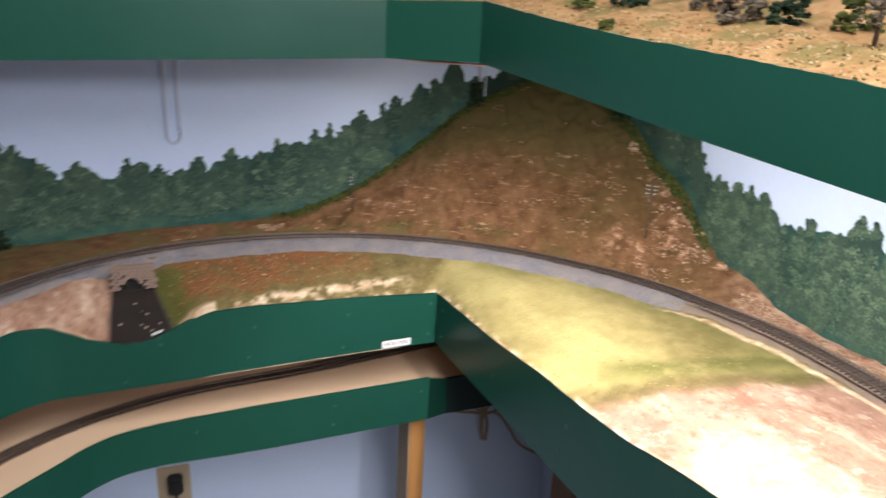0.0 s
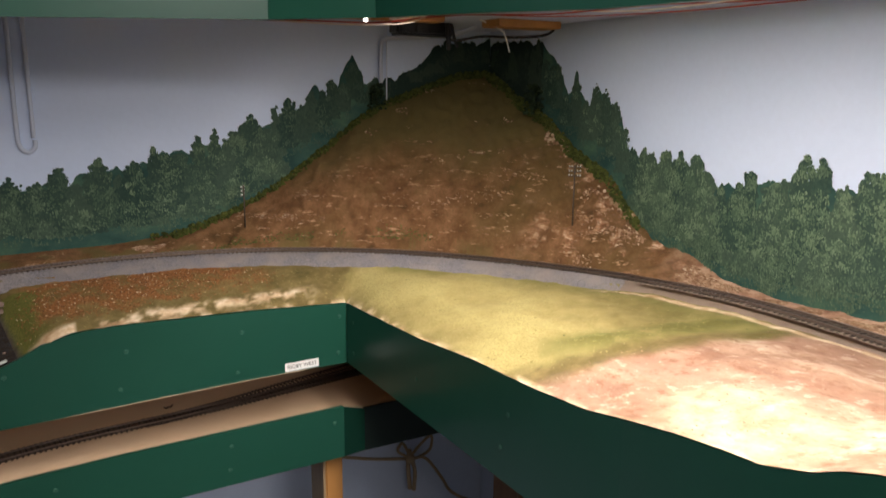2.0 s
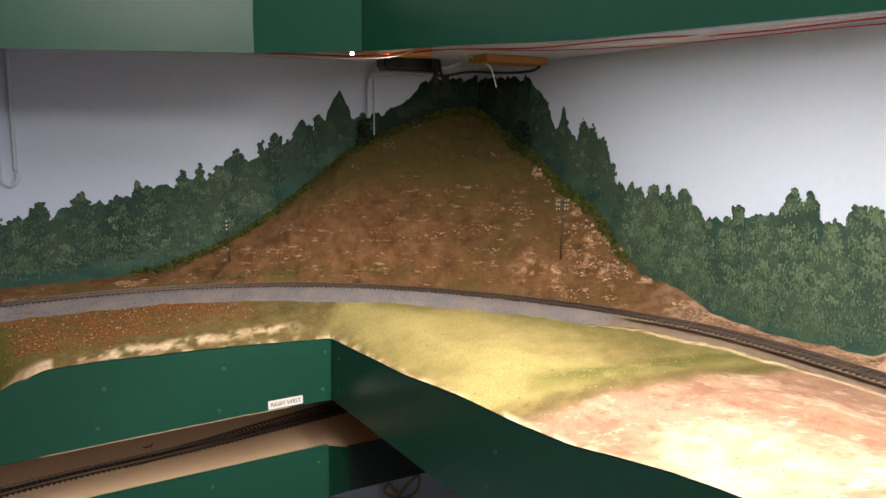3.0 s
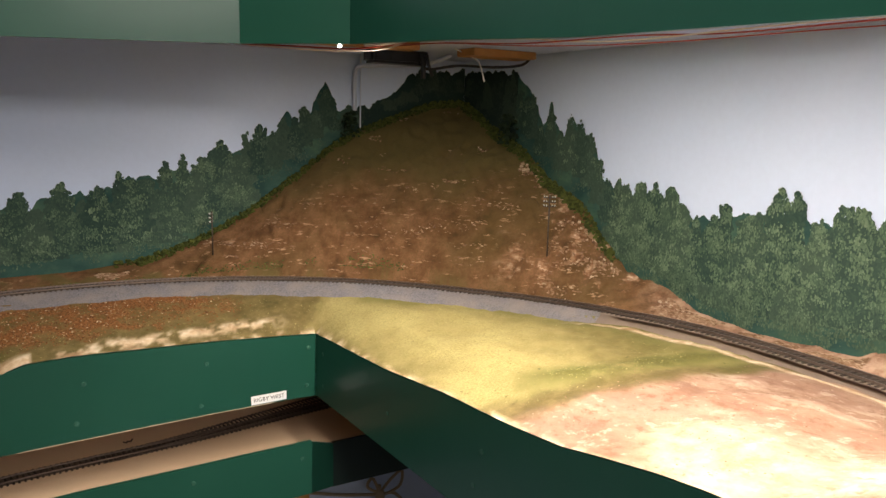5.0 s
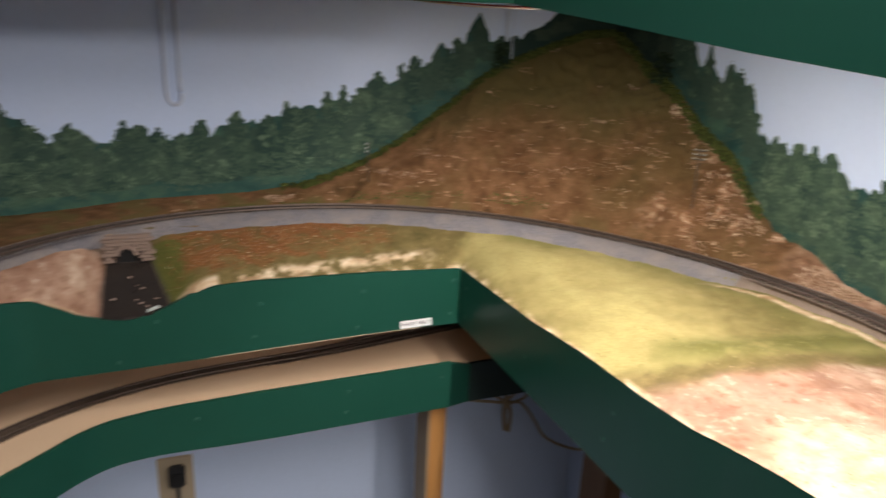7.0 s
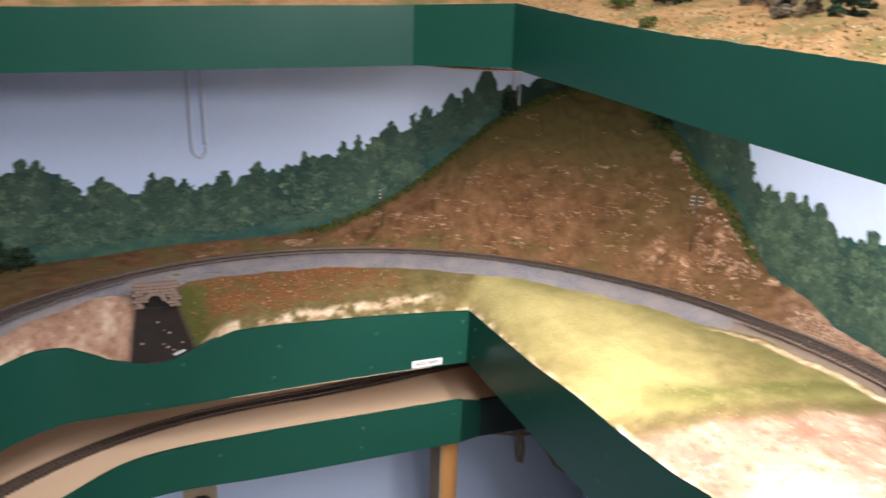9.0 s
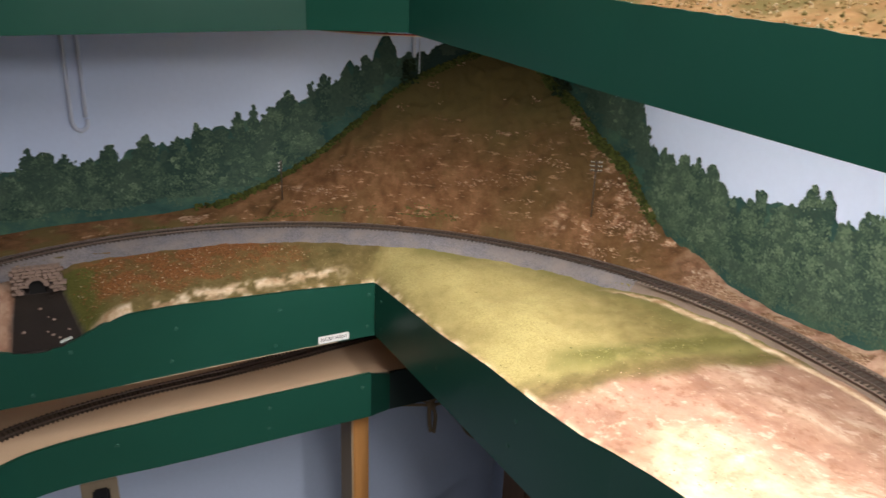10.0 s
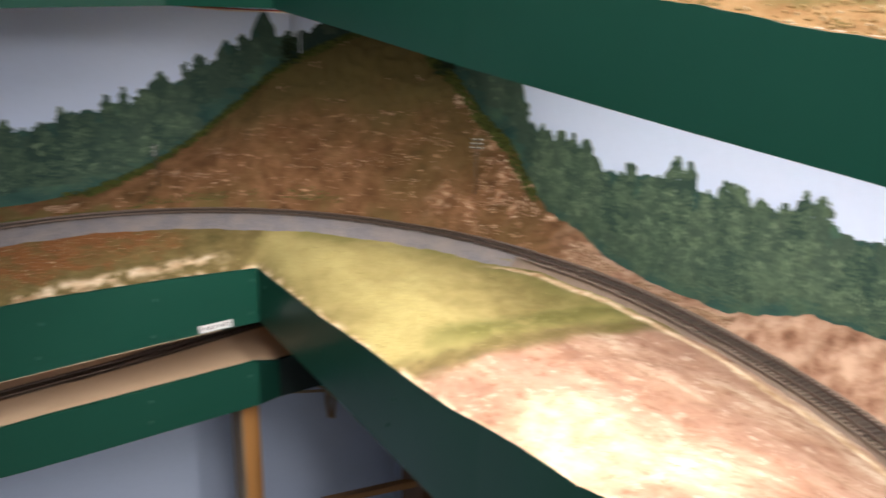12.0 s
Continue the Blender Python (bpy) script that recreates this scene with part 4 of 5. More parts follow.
def telegraph_pole(x, y, top, yaw):
    foot = ground(x, y) - 0.003
    home = empty("telegraph_pole", "dark brown model telegraph pole with three white-tipped crossarms", "telegraph pole", "telegraph poles")
    home.matrix_basis = pose(x, y, foot, 0, 0, yaw)
    h = top - foot
    tube("post", [(0, 0, 0), (0, 0, h * 0.5), (0, 0, h)], 0.0011, POLE, home)
    for k in range(3):
        z = h - 0.004 - 0.0062 * k
        boxed("crossarm", (-0.0085, 0.0008, z - 0.0008), (0.0085, 0.0024, z + 0.0008), POLE, home, "", 0.0002)
        for u in (-0.0076, -0.0040, 0.0040, 0.0076):
            bm = bmesh.new()
            bmesh.ops.create_cone(bm, cap_ends=True, segments=8, radius1=0.0009, radius2=0.0006, depth=0.0018, matrix=Matrix.Translation((u, 0.0016, z + 0.0017)))
            part("insulator", bm, GLASS, home)


telegraph_pole(1.026, 0.717, 1.304, -38)
telegraph_pole(0.634, 1.035, 1.258, 60)

# ---- the culvert and brook ----
culvert = empty("stone_culvert", "pinkish stone arched culvert portal over a dark brook", "culvert")
culvert.location = (0.267, 0.914, 1.128)


def stone(parent, c, d, seed, name="stone"):
    r = random.Random(seed)
    bm = bmesh.new()
    box(bm, [-k / 2 for k in d], [k / 2 for k in d], min(d) * 0.18)
    for v in bm.verts:
        v.co += Vector((r.uniform(-1, 1), r.uniform(-1, 1), r.uniform(-1, 1))) * min(d) * 0.10
    ob = part(name, bm, STONE, parent)
    ob.matrix_basis = c
    return ob


W, SPRING = 0.0098, 0.010
for i in range(9):
    a = math.pi * (i + 0.5) / 9
    stone(culvert, Matrix.Translation((-math.cos(a) * (W + 0.003), 0, SPRING + math.sin(a) * (W + 0.003))) @ pose(0, 0, 0, 0, math.degrees(a) - 90, 0), (0.0046, 0.012, 0.0062), i, "voussoir")
row = 0
for z in np.arange(0.002, 0.036, 0.0048):
    x = -0.031 + (0.004 if row % 2 else 0)
    while x < 0.031:
        l = 0.0062 + 0.003 * ((row * 7 + int(x * 900)) % 3) / 2
        mid = x + l / 2
        if math.hypot(mid, max(0.0, z - SPRING)) > W + 0.0062 and abs(mid) < 0.036 - 0.30 * max(0.0, z - 0.018):
            stone(culvert, Matrix.Translation((mid, 0.002, z)), (l - 0.0006, 0.010, 0.0043), row * 40 + int(x * 1000) + 100)
        x += l
    row += 1
# Solid plug filling the arch, black in place of the shade inside it.
BLACK = paint("culvert_shade_black", (0.006, 0.005, 0.005), (0.012, 0.011, 0.010), 0.9)
bm = bmesh.new()
bmesh.ops.create_cone(bm, cap_ends=True, segments=24, radius1=W + 0.001, radius2=W + 0.001, depth=0.05, matrix=Matrix.Translation((0, 0.030, SPRING)) @ Matrix.Rotation(math.pi / 2, 4, "X"))
box(bm, (-W, 0.006, -0.004), (W, 0.054, SPRING))
part("void_plug", bm, BLACK, culvert, "solid plug blackened for the dark inside the arch")

WATER = paint("dark_resin_water", (0.018, 0.014, 0.012), (0.032, 0.026, 0.022), 0.18, 30.0, 200.0, 0.0006, 0.5)
verts, faces = [], []
for i, v in enumerate(np.linspace(0, 1, 22)):
    y = 0.916 - v * (0.916 - FY - 0.001)
    vv = (0.918 - y) / 0.094
    mid, half, z = 0.267 + 0.010 * vv, (0.025 + 0.013 * max(0, vv)) * 1.10, 1.124 - 0.042 * vv + 0.0025
    for u in (-1, -0.5, 0, 0.5, 1):
        verts.append((mid + u * half, y, z + 0.0006 * fbm(u, v * 4, 3.0)))
for i in range(21):
    for j in range(4):
        faces.append((i * 5 + j, (i + 1) * 5 + j, (i + 1) * 5 + j + 1, i * 5 + j + 1))
tagged(raw("brook", verts, faces, WATER, None, "", True), "dark glossy brook running from the culvert to the edge", "brook", kind="structure")
rng = random.Random(3)
for k in range(9):
    y = rng.uniform(0.835, 0.900)
    vv = (0.918 - y) / 0.094
    x = 0.267 + 0.010 * vv + rng.uniform(-0.8, 0.8) * (0.025 + 0.013 * vv)
    bm = bmesh.new()
    bmesh.ops.create_icosphere(bm, subdivisions=2, radius=rng.uniform(0.0012, 0.0026))
    for v in bm.verts:
        v.co = Vector((v.co.x, v.co.y, v.co.z * 0.6)) * (1 + 0.35 * noise.noise(v.co * 500 + Vector((k, 0, 0))))
    ob = part("brook_stone", bm, STONE)
    ob.location = (x, y, 1.124 - 0.042 * vv + 0.0032)
    tagged(ob, "grey stone lying in the dark brook", "stone", "brook stones")
ob = boxed("plaster_scrap", (-0.008, -0.003, -0.001), (0.008, 0.003, 0.001), GLASS, None, "", 0.0006)
ob.matrix_basis = pose(0.297, 0.832, 1.0905, 0, -16, 8)
tagged(ob, "white plaster scrap at the brook's edge", "scrap")


# ---- top shelf scenery ----
def upper_ground(x, y):
    if x < 0.611:
        g, top = y - up_y(x), table(x, UP_TOP_N)
    elif y < 0.696:
        g, top = x - up_x(y), table(y, UP_TOP_E)
    else:
        g, top = max(0.0, (x - 0.611) * 0.562 + (y - 0.766) * 0.827), table(min(x, 0.714), UP_TOP_N)
    return top - 0.001 + 0.30 * min(g, 0.05) + 0.17 * max(0.0, g - 0.05) + min(1.0, g / 0.03) * (0.006 * fbm(x, y, 16.0, 61.0) + 0.002 * fbm(x, y, 60.0, 63.0)) + 0.16 * max(0.0, g - 0.16)


def upper_material():
    m, nt, b = material("dry_orange_grass", 0.95, 0.0, 0.15)
    v = coords(nt)
    broad, mid, fine = noise_tex(nt, v, 17, 4), noise_tex(nt, v, 50, 5, 0.65), noise_tex(nt, v, 400, 4, 0.7)
    c = ramp(nt, mid, [(0.3, (0.27, 0.14, 0.055)), (0.5, (0.42, 0.245, 0.105)), (0.7, (0.52, 0.34, 0.165))])
    c = mix(nt, ramp(nt, broad, [(0.5, (0, 0, 0)), (0.62, (0.75, 0.75, 0.75))]), c, (0.15, 0.15, 0.05))
    c = mix(nt, ramp(nt, fine, [(0.4, (0, 0, 0)), (0.75, (0.5, 0.5, 0.5))]), c, (0.20, 0.11, 0.045))
    nt.links.new(c, b.inputs["Base Color"])
    bump(nt, b, mix(nt, 0.5, mid, fine), 0.8, 0.003)
    return m


UPGRASS = upper_material()
verts, faces = [], []
us = np.arange(-0.45, 0.706, 0.008)
ws = np.linspace(0, 1, 34)
for y in us:
    for w in ws:
        x = up_x(y) + 0.0025 + (RW - 0.005 - up_x(y)) * w
        verts.append((x, y, upper_ground(x, y)))
n = len(ws)
for i in range(len(us) - 1):
    for j in range(n - 1):
        faces.append((i * n + j, i * n + j + 1, (i + 1) * n + j + 1, (i + 1) * n + j))
o = len(verts)
xs = np.append(np.arange(-0.5, 0.714, 0.012), 0.7165)
for x in xs:
    y0 = up_y(x) + 0.0025 if x < 0.611 else 0.7685 - (x - 0.611) * 0.66
    for w in ws:
        y = y0 + (LW - 0.002 - y0) * w
        verts.append((x, y, upper_ground(x, y)))
for i in range(len(xs) - 1):
    for j in range(n - 1):
        faces.append((o + i * n + j, o + (i + 1) * n + j, o + (i + 1) * n + j + 1, o + i * n + j + 1))
o = len(verts)
ys2 = np.linspace(0.6985, LW - 0.002, 34)
for x in np.linspace(0.7165, RW - 0.0025, 34):
    for y in ys2:
        verts.append((x, y, upper_ground(x, y)))
for i in range(33):
    for j in range(33):
        faces.append((o + i * 34 + j, o + (i + 1) * 34 + j, o + (i + 1) * 34 + j + 1, o + i * 34 + j + 1))
tagged(raw("upper_scenery_ground", verts, faces, UPGRASS, None, "", True), "orange-brown dry grass ground on the top shelf", "ground", kind="structure")

rng = random.Random(29)
tuft_v, tuft_f = [], []
for i in range(1800):
    y = rng.uniform(-0.2, 0.69)
    x = up_x(y) + 0.004 + abs(rng.gauss(0, 0.05))
    if x > 0.95:
        continue
    lump(tuft_v, tuft_f, (x, y, upper_ground(x, y) + 0.0004), rng.uniform(0.0007, 0.0022), rng.uniform(0.6, 1.4), rng)
UPTUFT = island("straw_and_olive_tufts", [(0.0, (0.18, 0.16, 0.05)), (0.25, (0.36, 0.23, 0.09)), (0.75, (0.54, 0.37, 0.17)), (1.0, (0.66, 0.52, 0.32))], 0.95, 250.0)
tagged(raw("upper_grass_tufts", tuft_v, tuft_f, UPTUFT), "straw coloured grass tufts along the top shelf's edge", "grass", kind="stuff")
for i, (x, y, r, h, mat, word) in enumerate(((0.742, 0.448, 0.010, 0.010, SHRUB, "low olive green"), (0.815, 0.345, 0.022, 0.030, GREYSHRUB, "dry grey-brown"), (0.835, 0.310, 0.020, 0.026, DARKSHRUB, "dark green"),
                                             (0.800, 0.500, 0.020, 0.026, DARKSHRUB, "dark green"), (0.770, 0.545, 0.014, 0.016, SHRUB, "olive green"), (0.850, 0.250, 0.020, 0.030, SHRUB, "olive green"),
                                             (0.80, 0.590, 0.018, 0.024, DARKSHRUB, "dark green"), (0.760, -0.005, 0.010, 0.014, SHRUB, "olive green"), (0.84, 0.42, 0.020, 0.03, GREYSHRUB, "dry grey-brown"))):
    foam("shrub", (x, y, upper_ground(x, y) - 0.001), r, h, mat, 40 + i, word + " foam shrub on the top shelf's dry grass", "shrub", 70, 0.2, "top shelf shrubs")


def small_tree(x, y, h, seed):
    home = empty("model_tree", "small model tree with grey-brown sparse foliage", "tree")
    z = upper_ground(x, y) - 0.001
    home.location = (x, y, z)
    r = random.Random(seed)
    tube("trunk", [(0, 0, 0), (0.0006, 0, h * 0.3), (-0.0008, 0.0005, h * 0.7), (0, 0, h)], 0.0018, POLE, home)
    verts, faces = [], []
    for i in range(240):
        f = 0.18 + 0.82 * r.random()
        w = 0.020 * (1.08 - f) ** 0.6 * math.sqrt(r.random())
        a = r.uniform(0, 6.28)
        lump(verts, faces, (w * math.cos(a), w * math.sin(a), f * h), r.uniform(0.0012, 0.0030), 0.9, r)
    raw("crown", verts, faces, GREYSHRUB, home)
    for k in range(7):
        a, f = k * 2.4, 0.3 + 0.09 * k
        tube("limb", [(0, 0, f * h), (0.008 * math.cos(a), 0.008 * math.sin(a), f * h + 0.004), (0.013 * math.cos(a), 0.013 * math.sin(a), f * h + 0.007)], 0.0006, POLE, home, "", 5)


small_tree(0.80, 0.190, 0.085, 2)
rim_v, rim_f = [], []
for y in np.arange(-0.2, 0.69, 0.004):
    lump(rim_v, rim_f, (up_x(y) + 0.0065 + rng.uniform(-0.001, 0.002), y, table(y, UP_TOP_E) - 0.0002), rng.uniform(0.0014, 0.0024), 0.5, rng)
PLASTER = paint("white_plaster_rim", (0.62, 0.58, 0.48), (0.74, 0.70, 0.60), 0.9, 60.0)
tagged(raw("plaster_rim", rim_v, rim_f, PLASTER), "rough white plaster rim behind the green fascia", "plaster", kind="stuff")

# ---- under the top shelf ----
WHITE = paint("white_plastic", (0.72, 0.72, 0.70), (0.78, 0.78, 0.76), 0.4, 30.0)
DARK = paint("black_plastic", (0.012, 0.012, 0.013), (0.022, 0.022, 0.023), 0.4, 40.0)
RED = paint("red_wire_insulation", (0.28, 0.022, 0.012), (0.36, 0.035, 0.018), 0.4, 40.0)
CREAM = paint("cream_wire_insulation", (0.60, 0.52, 0.42), (0.66, 0.58, 0.48), 0.5, 40.0)
PAINTEDPIPE = paint("overpainted_conduit", (0.50, 0.56, 0.68), (0.55, 0.61, 0.73), 0.6, 20.0)

led = empty("led_strip", "white light strip on a pine batten under the top shelf", "light strip")
led.matrix_basis = pose(0.727, 0.690, 0, 0, 0, 2.86)
boxed("batten", (0.0, -1.13, 1.4925), (0.020, 0.0, 1.5078), LUMBER, led, "pine batten", 0.001)
boxed("housing", (0.003, -1.13, 1.4845), (0.017, -0.002, 1.4925), WHITE, led, "", 0.001)
boxed("end_cap", (0.0035, -0.0015, 1.4842), (0.0165, 0.0045, 1.4920), WHITE, led, "", 0.001)

strip_box = empty("power_strip", "black power strip fixed under the top shelf", "power strip")
boxed("case", (0.858, 0.950, 1.487), (0.958, 0.985, 1.5078), DARK, strip_box, "", 0.004)
for k in range(4):
    boxed("socket", (0.866 + 0.023 * k, 0.9485, 1.491), (0.882 + 0.023 * k, 0.9505, 1.504), DARK, strip_box, "", 0.001)
tagged(boxed("pine_block", (0.965, 0.830, 1.497), (1.076, 0.880, 1.5078), LUMBER, None, "", 0.001), "orange pine block screwed under the top shelf", "block")
lamp_end = empty("led_lamp", "small bright white lamp at the corner of the top shelf", "lamp")
lamp_end.location = (0.724, 0.750, 1.4878)
GLOW, glow_tree, glow_shader = material("white_led_glow", 0.4)
glow_shader.inputs["Emission Color"].default_value, glow_shader.inputs["Emission Strength"].default_value = (1.0, 0.95, 0.88, 1), 9.0
bm = bmesh.new()
bmesh.ops.create_uvsphere(bm, u_segments=12, v_segments=8, radius=0.0026)
part("bulb", bm, GLOW, lamp_end, "glowing white bulb", True)
boxed("socket", (-0.004, -0.001, 0.0022), (0.004, 0.004, 0.0066), WHITE, lamp_end, "", 0.0005)
north_batten = boxed("pine_batten", (-1.08, 0.0, 1.490), (0.0, 0.012, 1.5078), LUMBER, None, "", 0.001)
north_batten.matrix_basis = pose(0.600, 0.777, 0, 0, 0, -6.28)
tagged(north_batten, "orange pine batten along the top fascia", "batten")
tagged(boxed("pine_cleat", (0.62, 0.800, 1.495), (0.86, 0.830, 1.5078), LUMBER, None, "", 0.001), "orange pine cleat under the top shelf", "cleat")


def cable(name, pts, r, mat, label, n=10):
    return tagged(tube(name, smooth_line(pts, n), r, mat), label, "cable", "cables under the shelf")


cable("red_wire", [(0.62, 0.83, 1.5110), (0.7, 0.83, 1.5020), (0.806, 0.805, 1.4980), (0.838, 0.7, 1.4960), (0.866, 0.57, 1.4885), (0.905, 0.45, 1.4900), (0.94, 0.354, 1.4880), (0.97, 0.22, 1.4910), (0.99, 0.05, 1.4900), (0.99, -0.4, 1.4910)], 0.0008, RED, "red wire slung beneath the top shelf")
cable("red_wire", [(0.7, 0.86, 1.5060), (0.8, 0.83, 1.5010), (0.845, 0.72, 1.4978), (0.88, 0.56, 1.4860), (0.92, 0.42, 1.4830), (0.96, 0.28, 1.4860), (1, 0, 1.4850), (1, -0.4, 1.4860)], 0.0006, RED, "thin red wire slung beneath the top shelf")
cable("cream_wire", [(0.52, 0.86, 1.5140), (0.66, 0.85, 1.5080), (0.76, 0.82, 1.4970), (0.83, 0.75, 1.5020), (0.86, 0.6, 1.4960), (0.9, 0.47, 1.4860), (0.95, 0.31, 1.4920), (0.98, 0.1, 1.4930), (0.98, -0.4, 1.4930)], 0.0008, CREAM, "cream wire slung beneath the top shelf")
cable("red_wire", [(0.44, 0.8088, 1.5078), (0.50, 0.8022, 1.492), (0.58, 0.7894, 1.486), (0.66, 0.745, 1.4835), (0.722, 0.715, 1.4825), (0.752, 0.66, 1.486), (0.77, 0.60, 1.492), (0.80, 0.52, 1.5078)], 0.0010, RED, "red wire slung beneath the corner of the fascia")
cable("cream_wire", [(0.56, 0.8026, 1.5078), (0.60, 0.7912, 1.488), (0.66, 0.750, 1.4815), (0.715, 0.728, 1.4805), (0.76, 0.69, 1.484), (0.80, 0.66, 1.5078)], 0.0008, CREAM, "cream wire slung beneath the corner of the fascia")
cable("black_cable", [(1.078, 0.86, 1.520), (1.085, 0.855, 1.508), (1.065, 0.85, 1.490), (1.02, 0.86, 1.484), (0.98, 0.90, 1.486), (0.945, 0.93, 1.480), (0.93, 0.935, 1.490)], 0.0022, DARK, "black cable looped beneath the pine block")
cable("black_cable", [(0.935, 0.934, 1.505), (0.934, 0.928, 1.485), (0.936, 0.93, 1.466)], 0.0040, DARK, "short black cable end hanging from the power strip")
cable("black_cable", [(0.942, 0.934, 1.505), (0.946, 0.93, 1.482), (0.952, 0.93, 1.470)], 0.0026, DARK, "short black cable end hanging from the power strip")
cable("cable_tie", [(0.955, 0.87, 1.5078), (0.975, 0.865, 1.500), (0.995, 0.862, 1.490)], 0.0010, WHITE, "white cable tie tail")
cable("cable_tie", [(0.990, 0.87, 1.499), (0.996, 0.862, 1.485), (1.003, 0.860, 1.462)], 0.0010, WHITE, "white cable tie tail")
cable("white_conduit", [(0.884, 1.075, 1.415), (0.884, 1.075, 1.470), (0.888, 1.07, 1.486), (0.905, 1.05, 1.489), (0.955, 0.99, 1.490), (0.985, 0.975, 1.497), (1.01, 0.975, 1.5078)], 0.0036, PAINTEDPIPE, "pale conduit bending down the backdrop wall")
cable("white_conduit", [(0.897, 1.081, 1.5078), (0.897, 1.081, 1.46), (0.897, 1.081, 1.386)], 0.0012, PAINTEDPIPE, "thin overpainted cable on the backdrop")
cable("painted_conduit", [(0.334, 1.082, 1.5078), (0.334, 1.082, 1.42), (0.334, 1.082, 1.340), (0.336, 1.082, 1.321), (0.345, 1.082, 1.313), (0.354, 1.082, 1.319), (0.3555, 1.082, 1.33)], 0.0032, PAINTEDPIPE, "overpainted conduit with a hooked end on the backdrop")
cable("painted_conduit", [(0.354, 1.082, 1.5078), (0.354, 1.082, 1.42), (0.354, 1.082, 1.333)], 0.0030, PAINTEDPIPE, "overpainted straight conduit on the backdrop")

# ---- label and screws ----
PAPER = paint("white_label_tape", (0.74, 0.74, 0.72), (0.80, 0.80, 0.78), 0.5, 60.0)
INK = paint("black_ink", (0.02, 0.02, 0.02), (0.035, 0.035, 0.035), 0.6, 60.0)
sign = empty("name_label", "white label tape with black capitals on the green fascia", "label")
sign.matrix_basis = pose(0.654, FY - 0.0004, 1.0315, 0, -1.5, 0)
boxed("tape", (-0.024, -0.0006, -0.006), (0.024, 0.0, 0.006), PAPER, sign, "", 0.0002)
text = bpy.data.curves.new("lettering", "FONT")
text.body, text.size, text.align_x, text.align_y, text.extrude = "RIGBY WEST", 0.0075, "CENTER", "CENTER", 0.0001
holder = bpy.data.objects.new("holder", text)
letters = bpy.data.meshes.new_from_object(holder)
bpy.data.objects.remove(holder)
letters.materials.append(INK)
ob = new("lettering", letters)
ob.parent = sign
ob.matrix_basis = pose(0, -0.0008, 0, 90, 0, 0)

THROW = paint("dark_brown_wire", (0.03, 0.018, 0.012), (0.06, 0.035, 0.022), 0.6, 90.0)
for x, y, turn, word in ((0.481, 0.930, 8, "bent dark wire spring beside the lower turnout"), (0.497, 0.984, 20, "dark throw wire behind the lower turnout")):
    ob = tube("turnout_spring", smooth_line([(-0.007, 0.003, 0), (-0.005, -0.003, 0), (-0.002, 0.001, 0), (0.001, -0.003, 0), (0.004, 0.001, 0), (0.007, 0.003, 0)], 5), 0.0010, THROW)
    ob.matrix_basis = pose(x, y, 0.9372, 0, 0, turn)
    tagged(ob, word, "wire", "turnout wires")
SCREW = paint("green_painted_screw", (0.012, 0.075, 0.05), (0.05, 0.12, 0.09), 0.4, 200.0)


def screw(parent, c, axis):
    bm = bmesh.new()
    turn = Matrix.Rotation(math.pi / 2, 4, "X") if axis == "y" else Matrix.Rotation(math.pi / 2, 4, "Y")
    bmesh.ops.create_cone(bm, cap_ends=True, segments=12, radius1=0.0030, radius2=0.0023, depth=0.0012, matrix=turn)
    bmesh.ops.create_cone(bm, cap_ends=True, segments=6, radius1=0.0009, radius2=0.0009, depth=0.0014, matrix=turn)
    ob = part("screw", bm, SCREW, parent)
    ob.location = c


for x, z in ((0.432, 1.086), (0.574, 1.090), (0.566, 1.035), (0.422, 1.038), (0.710, 1.094), (0.707, 1.041), (0.250, 1.022), (0.148, 1.016), (0.30, 1.075)):
    screw(middle_n, (x, FY - 0.0004, z), "y")
for x, z in ((0.553, 0.932), (0.34, 0.922), (0.70, 0.935), (0.55, 0.898)):
    screw(lower, (x, FY - 0.0004, z), "y")
for y, z in ((0.435, 1.098), (0.447, 1.059), (0.62, 1.07), (0.80, 1.09), (0.80, 1.045)):
    screw(middle_e, (edge_x(y) - 0.0004, y, z), "x")

# ---- beneath the shelves ----
GREYWOOD = wood("grey_brown_stud_wood", (0.22, 0.15, 0.085), (0.34, 0.25, 0.15), (60, 60, 3))
post = empty("shelf_post", "orange pine stud carrying the lowest shelf", "post", "shelf posts")
boxed("stud", (0.692, 0.847, 0.0), (0.719, 0.902, 0.917), LUMBER, post, "", 0.002)
# Thin facing that makes the stud's west side greyer than its front.
boxed("side_facing", (0.6885, 0.8475, 0.0), (0.6917, 0.905, 0.905), GREYWOOD, post, "grey-brown pine side face")
post = empty("shelf_post", "dark brown wooden post beneath the middle shelf", "post", "shelf posts")
boxed("stud", (1.000, 0.790, 0.0), (1.036, 0.870, 0.885), wood("brown_stud_wood", (0.16, 0.075, 0.03), (0.25, 0.12, 0.05), (60, 60, 3)), post, "", 0.002)
brace = new("diagonal_brace")
tagged(brace, "orange pine diagonal brace near the wall", "brace")
d = Vector((0.90, 1.04, 0.46)) - Vector((1.02, 0.80, 0.64))
ob = boxed("plank", (-0.012, -0.006, 0.0), (0.012, 0.006, d.length), LUMBER, brace, "", 0.001)
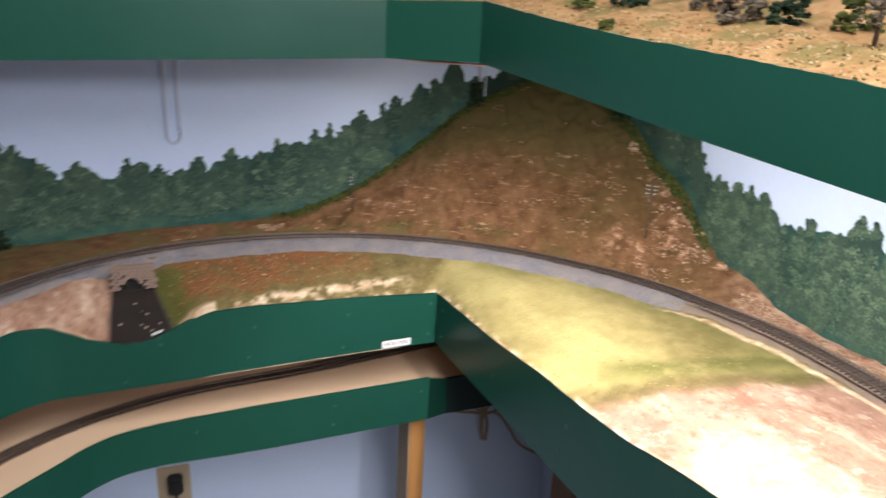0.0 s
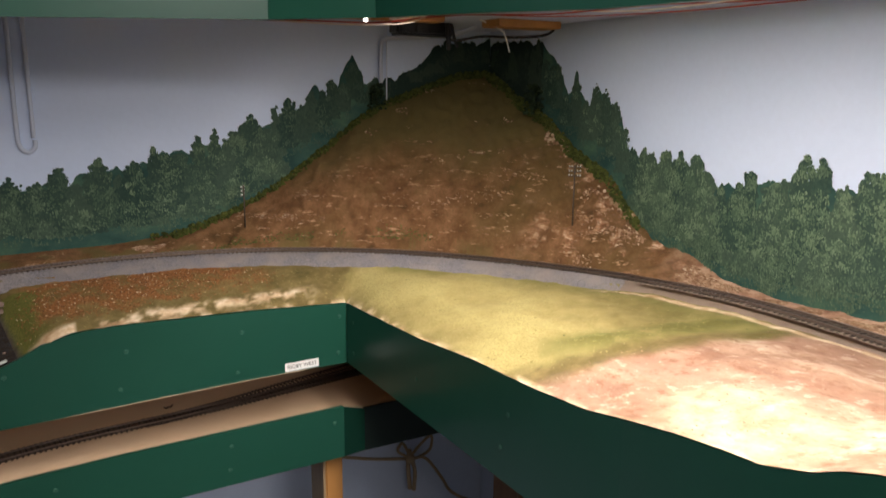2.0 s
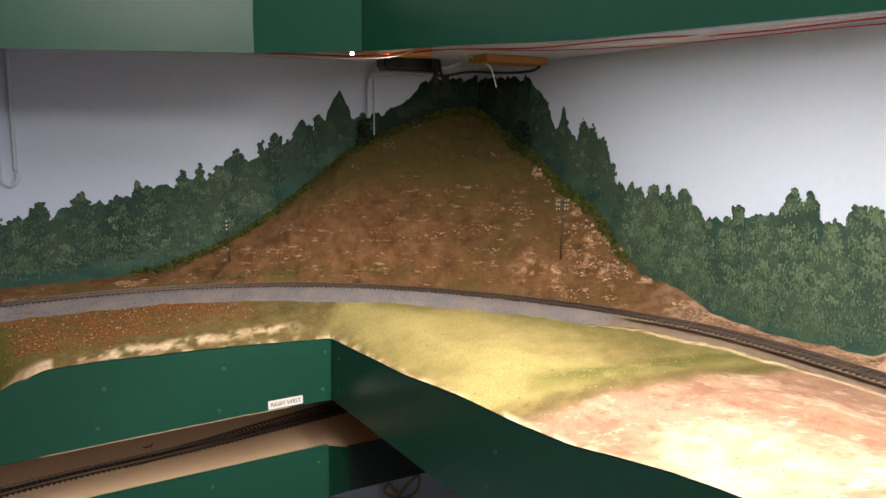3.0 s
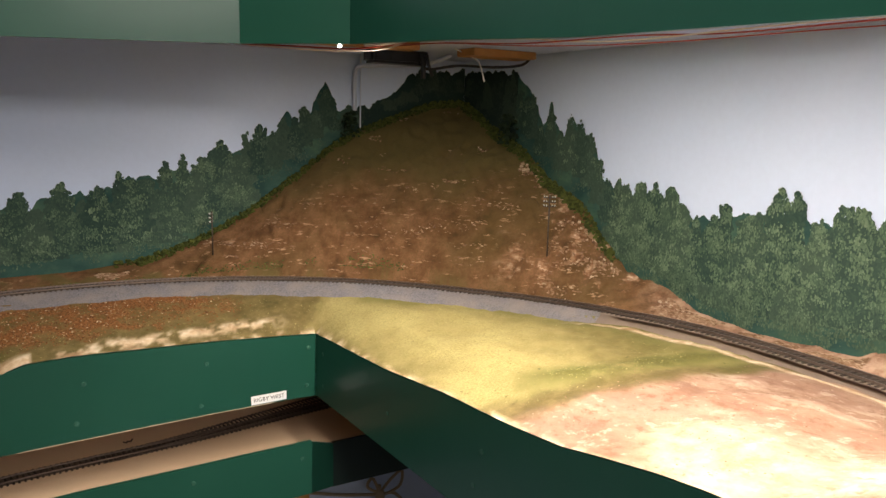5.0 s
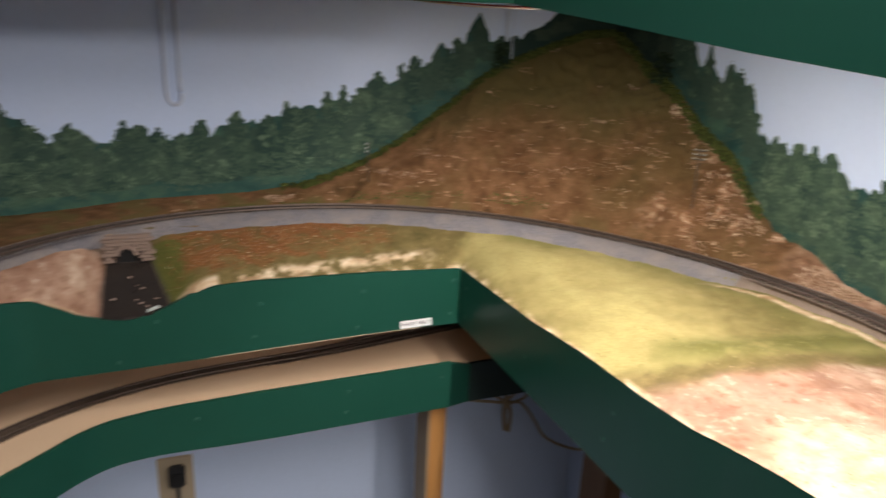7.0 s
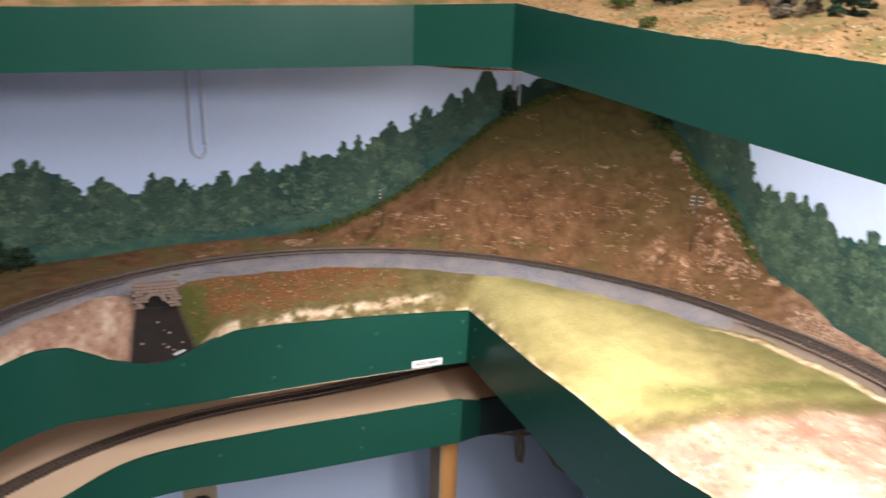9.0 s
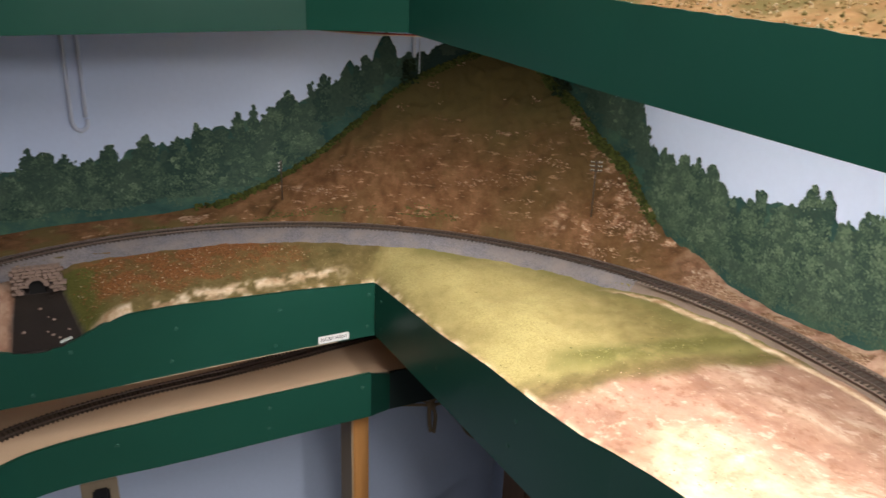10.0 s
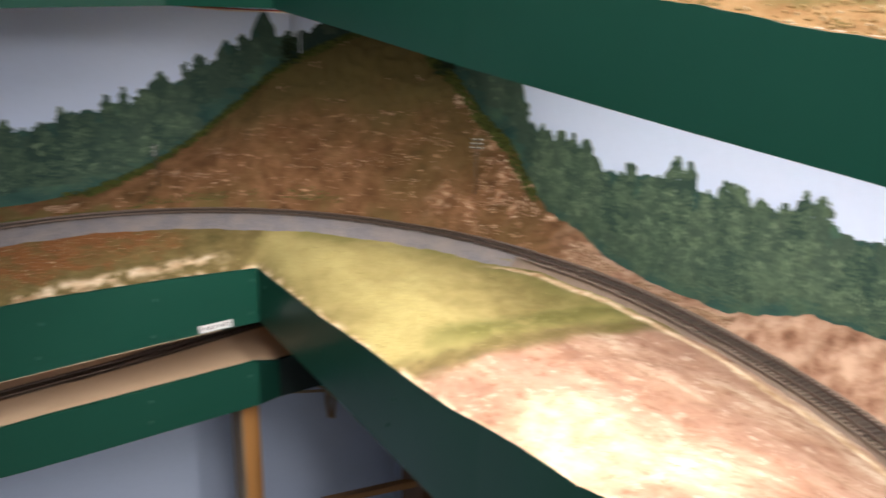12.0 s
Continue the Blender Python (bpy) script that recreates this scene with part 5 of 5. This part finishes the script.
ob.matrix_basis = Matrix.Translation((1.02, 0.80, 0.64)) @ d.to_track_quat("Z", "Y").to_matrix().to_4x4()
CORD = paint("tan_cord", (0.30, 0.22, 0.14), (0.40, 0.31, 0.21), 0.9, 80.0)
cord = empty("knotted_cord", "tan cord tied in a bow hanging by the wall", "cord")
tube("strand", smooth_line([(0.80, 1.075, 0.742), (0.86, 1.07, 0.726), (0.93, 1.06, 0.715), (0.965, 1.06, 0.708), (1.00, 1.06, 0.66), (1.023, 1.06, 0.622), (1.05, 1.03, 0.612), (1.075, 0.98, 0.63), (1.09, 0.90, 0.70)], 10), 0.0030, CORD, cord)
tube("tail", smooth_line([(0.93, 1.058, 0.735), (0.926, 1.055, 0.70), (0.930, 1.055, 0.655)], 8), 0.0045, CORD, cord)
tube("tail", smooth_line([(0.932, 1.058, 0.72), (0.94, 1.055, 0.69), (0.938, 1.055, 0.65)], 8), 0.0040, CORD, cord)
tube("bow", smooth_line([(0.93, 1.058, 0.718), (0.955, 1.055, 0.745), (0.975, 1.055, 0.755), (0.97, 1.055, 0.725), (0.93, 1.056, 0.712)], 8), 0.0028, CORD, cord)
tube("bow", smooth_line([(0.93, 1.058, 0.718), (0.905, 1.055, 0.738), (0.915, 1.055, 0.752), (0.93, 1.056, 0.722)], 8), 0.0028, CORD, cord)
bm = bmesh.new()
bmesh.ops.create_icosphere(bm, subdivisions=2, radius=0.010)
ob = part("knot", bm, CORD, cord, "", True)
ob.location = (0.931, 1.056, 0.716)
outlet = empty("wall_outlet", "tan outlet plate with a black plug and cord", "outlet")
boxed("plate", (0.270, 1.0795, 0.590), (0.330, 1.0848, 0.695), paint("tan_plastic", (0.42, 0.33, 0.22), (0.48, 0.39, 0.27), 0.4), outlet, "", 0.002)
boxed("plug", (0.288, 1.045, 0.652), (0.316, 1.0795, 0.682), DARK, outlet, "black plug", 0.004)
tube("cord", smooth_line([(0.302, 1.050, 0.655), (0.304, 1.045, 0.61), (0.312, 1.055, 0.54), (0.33, 1.06, 0.40), (0.33, 1.065, 0.05)], 10), 0.0035, DARK, outlet)
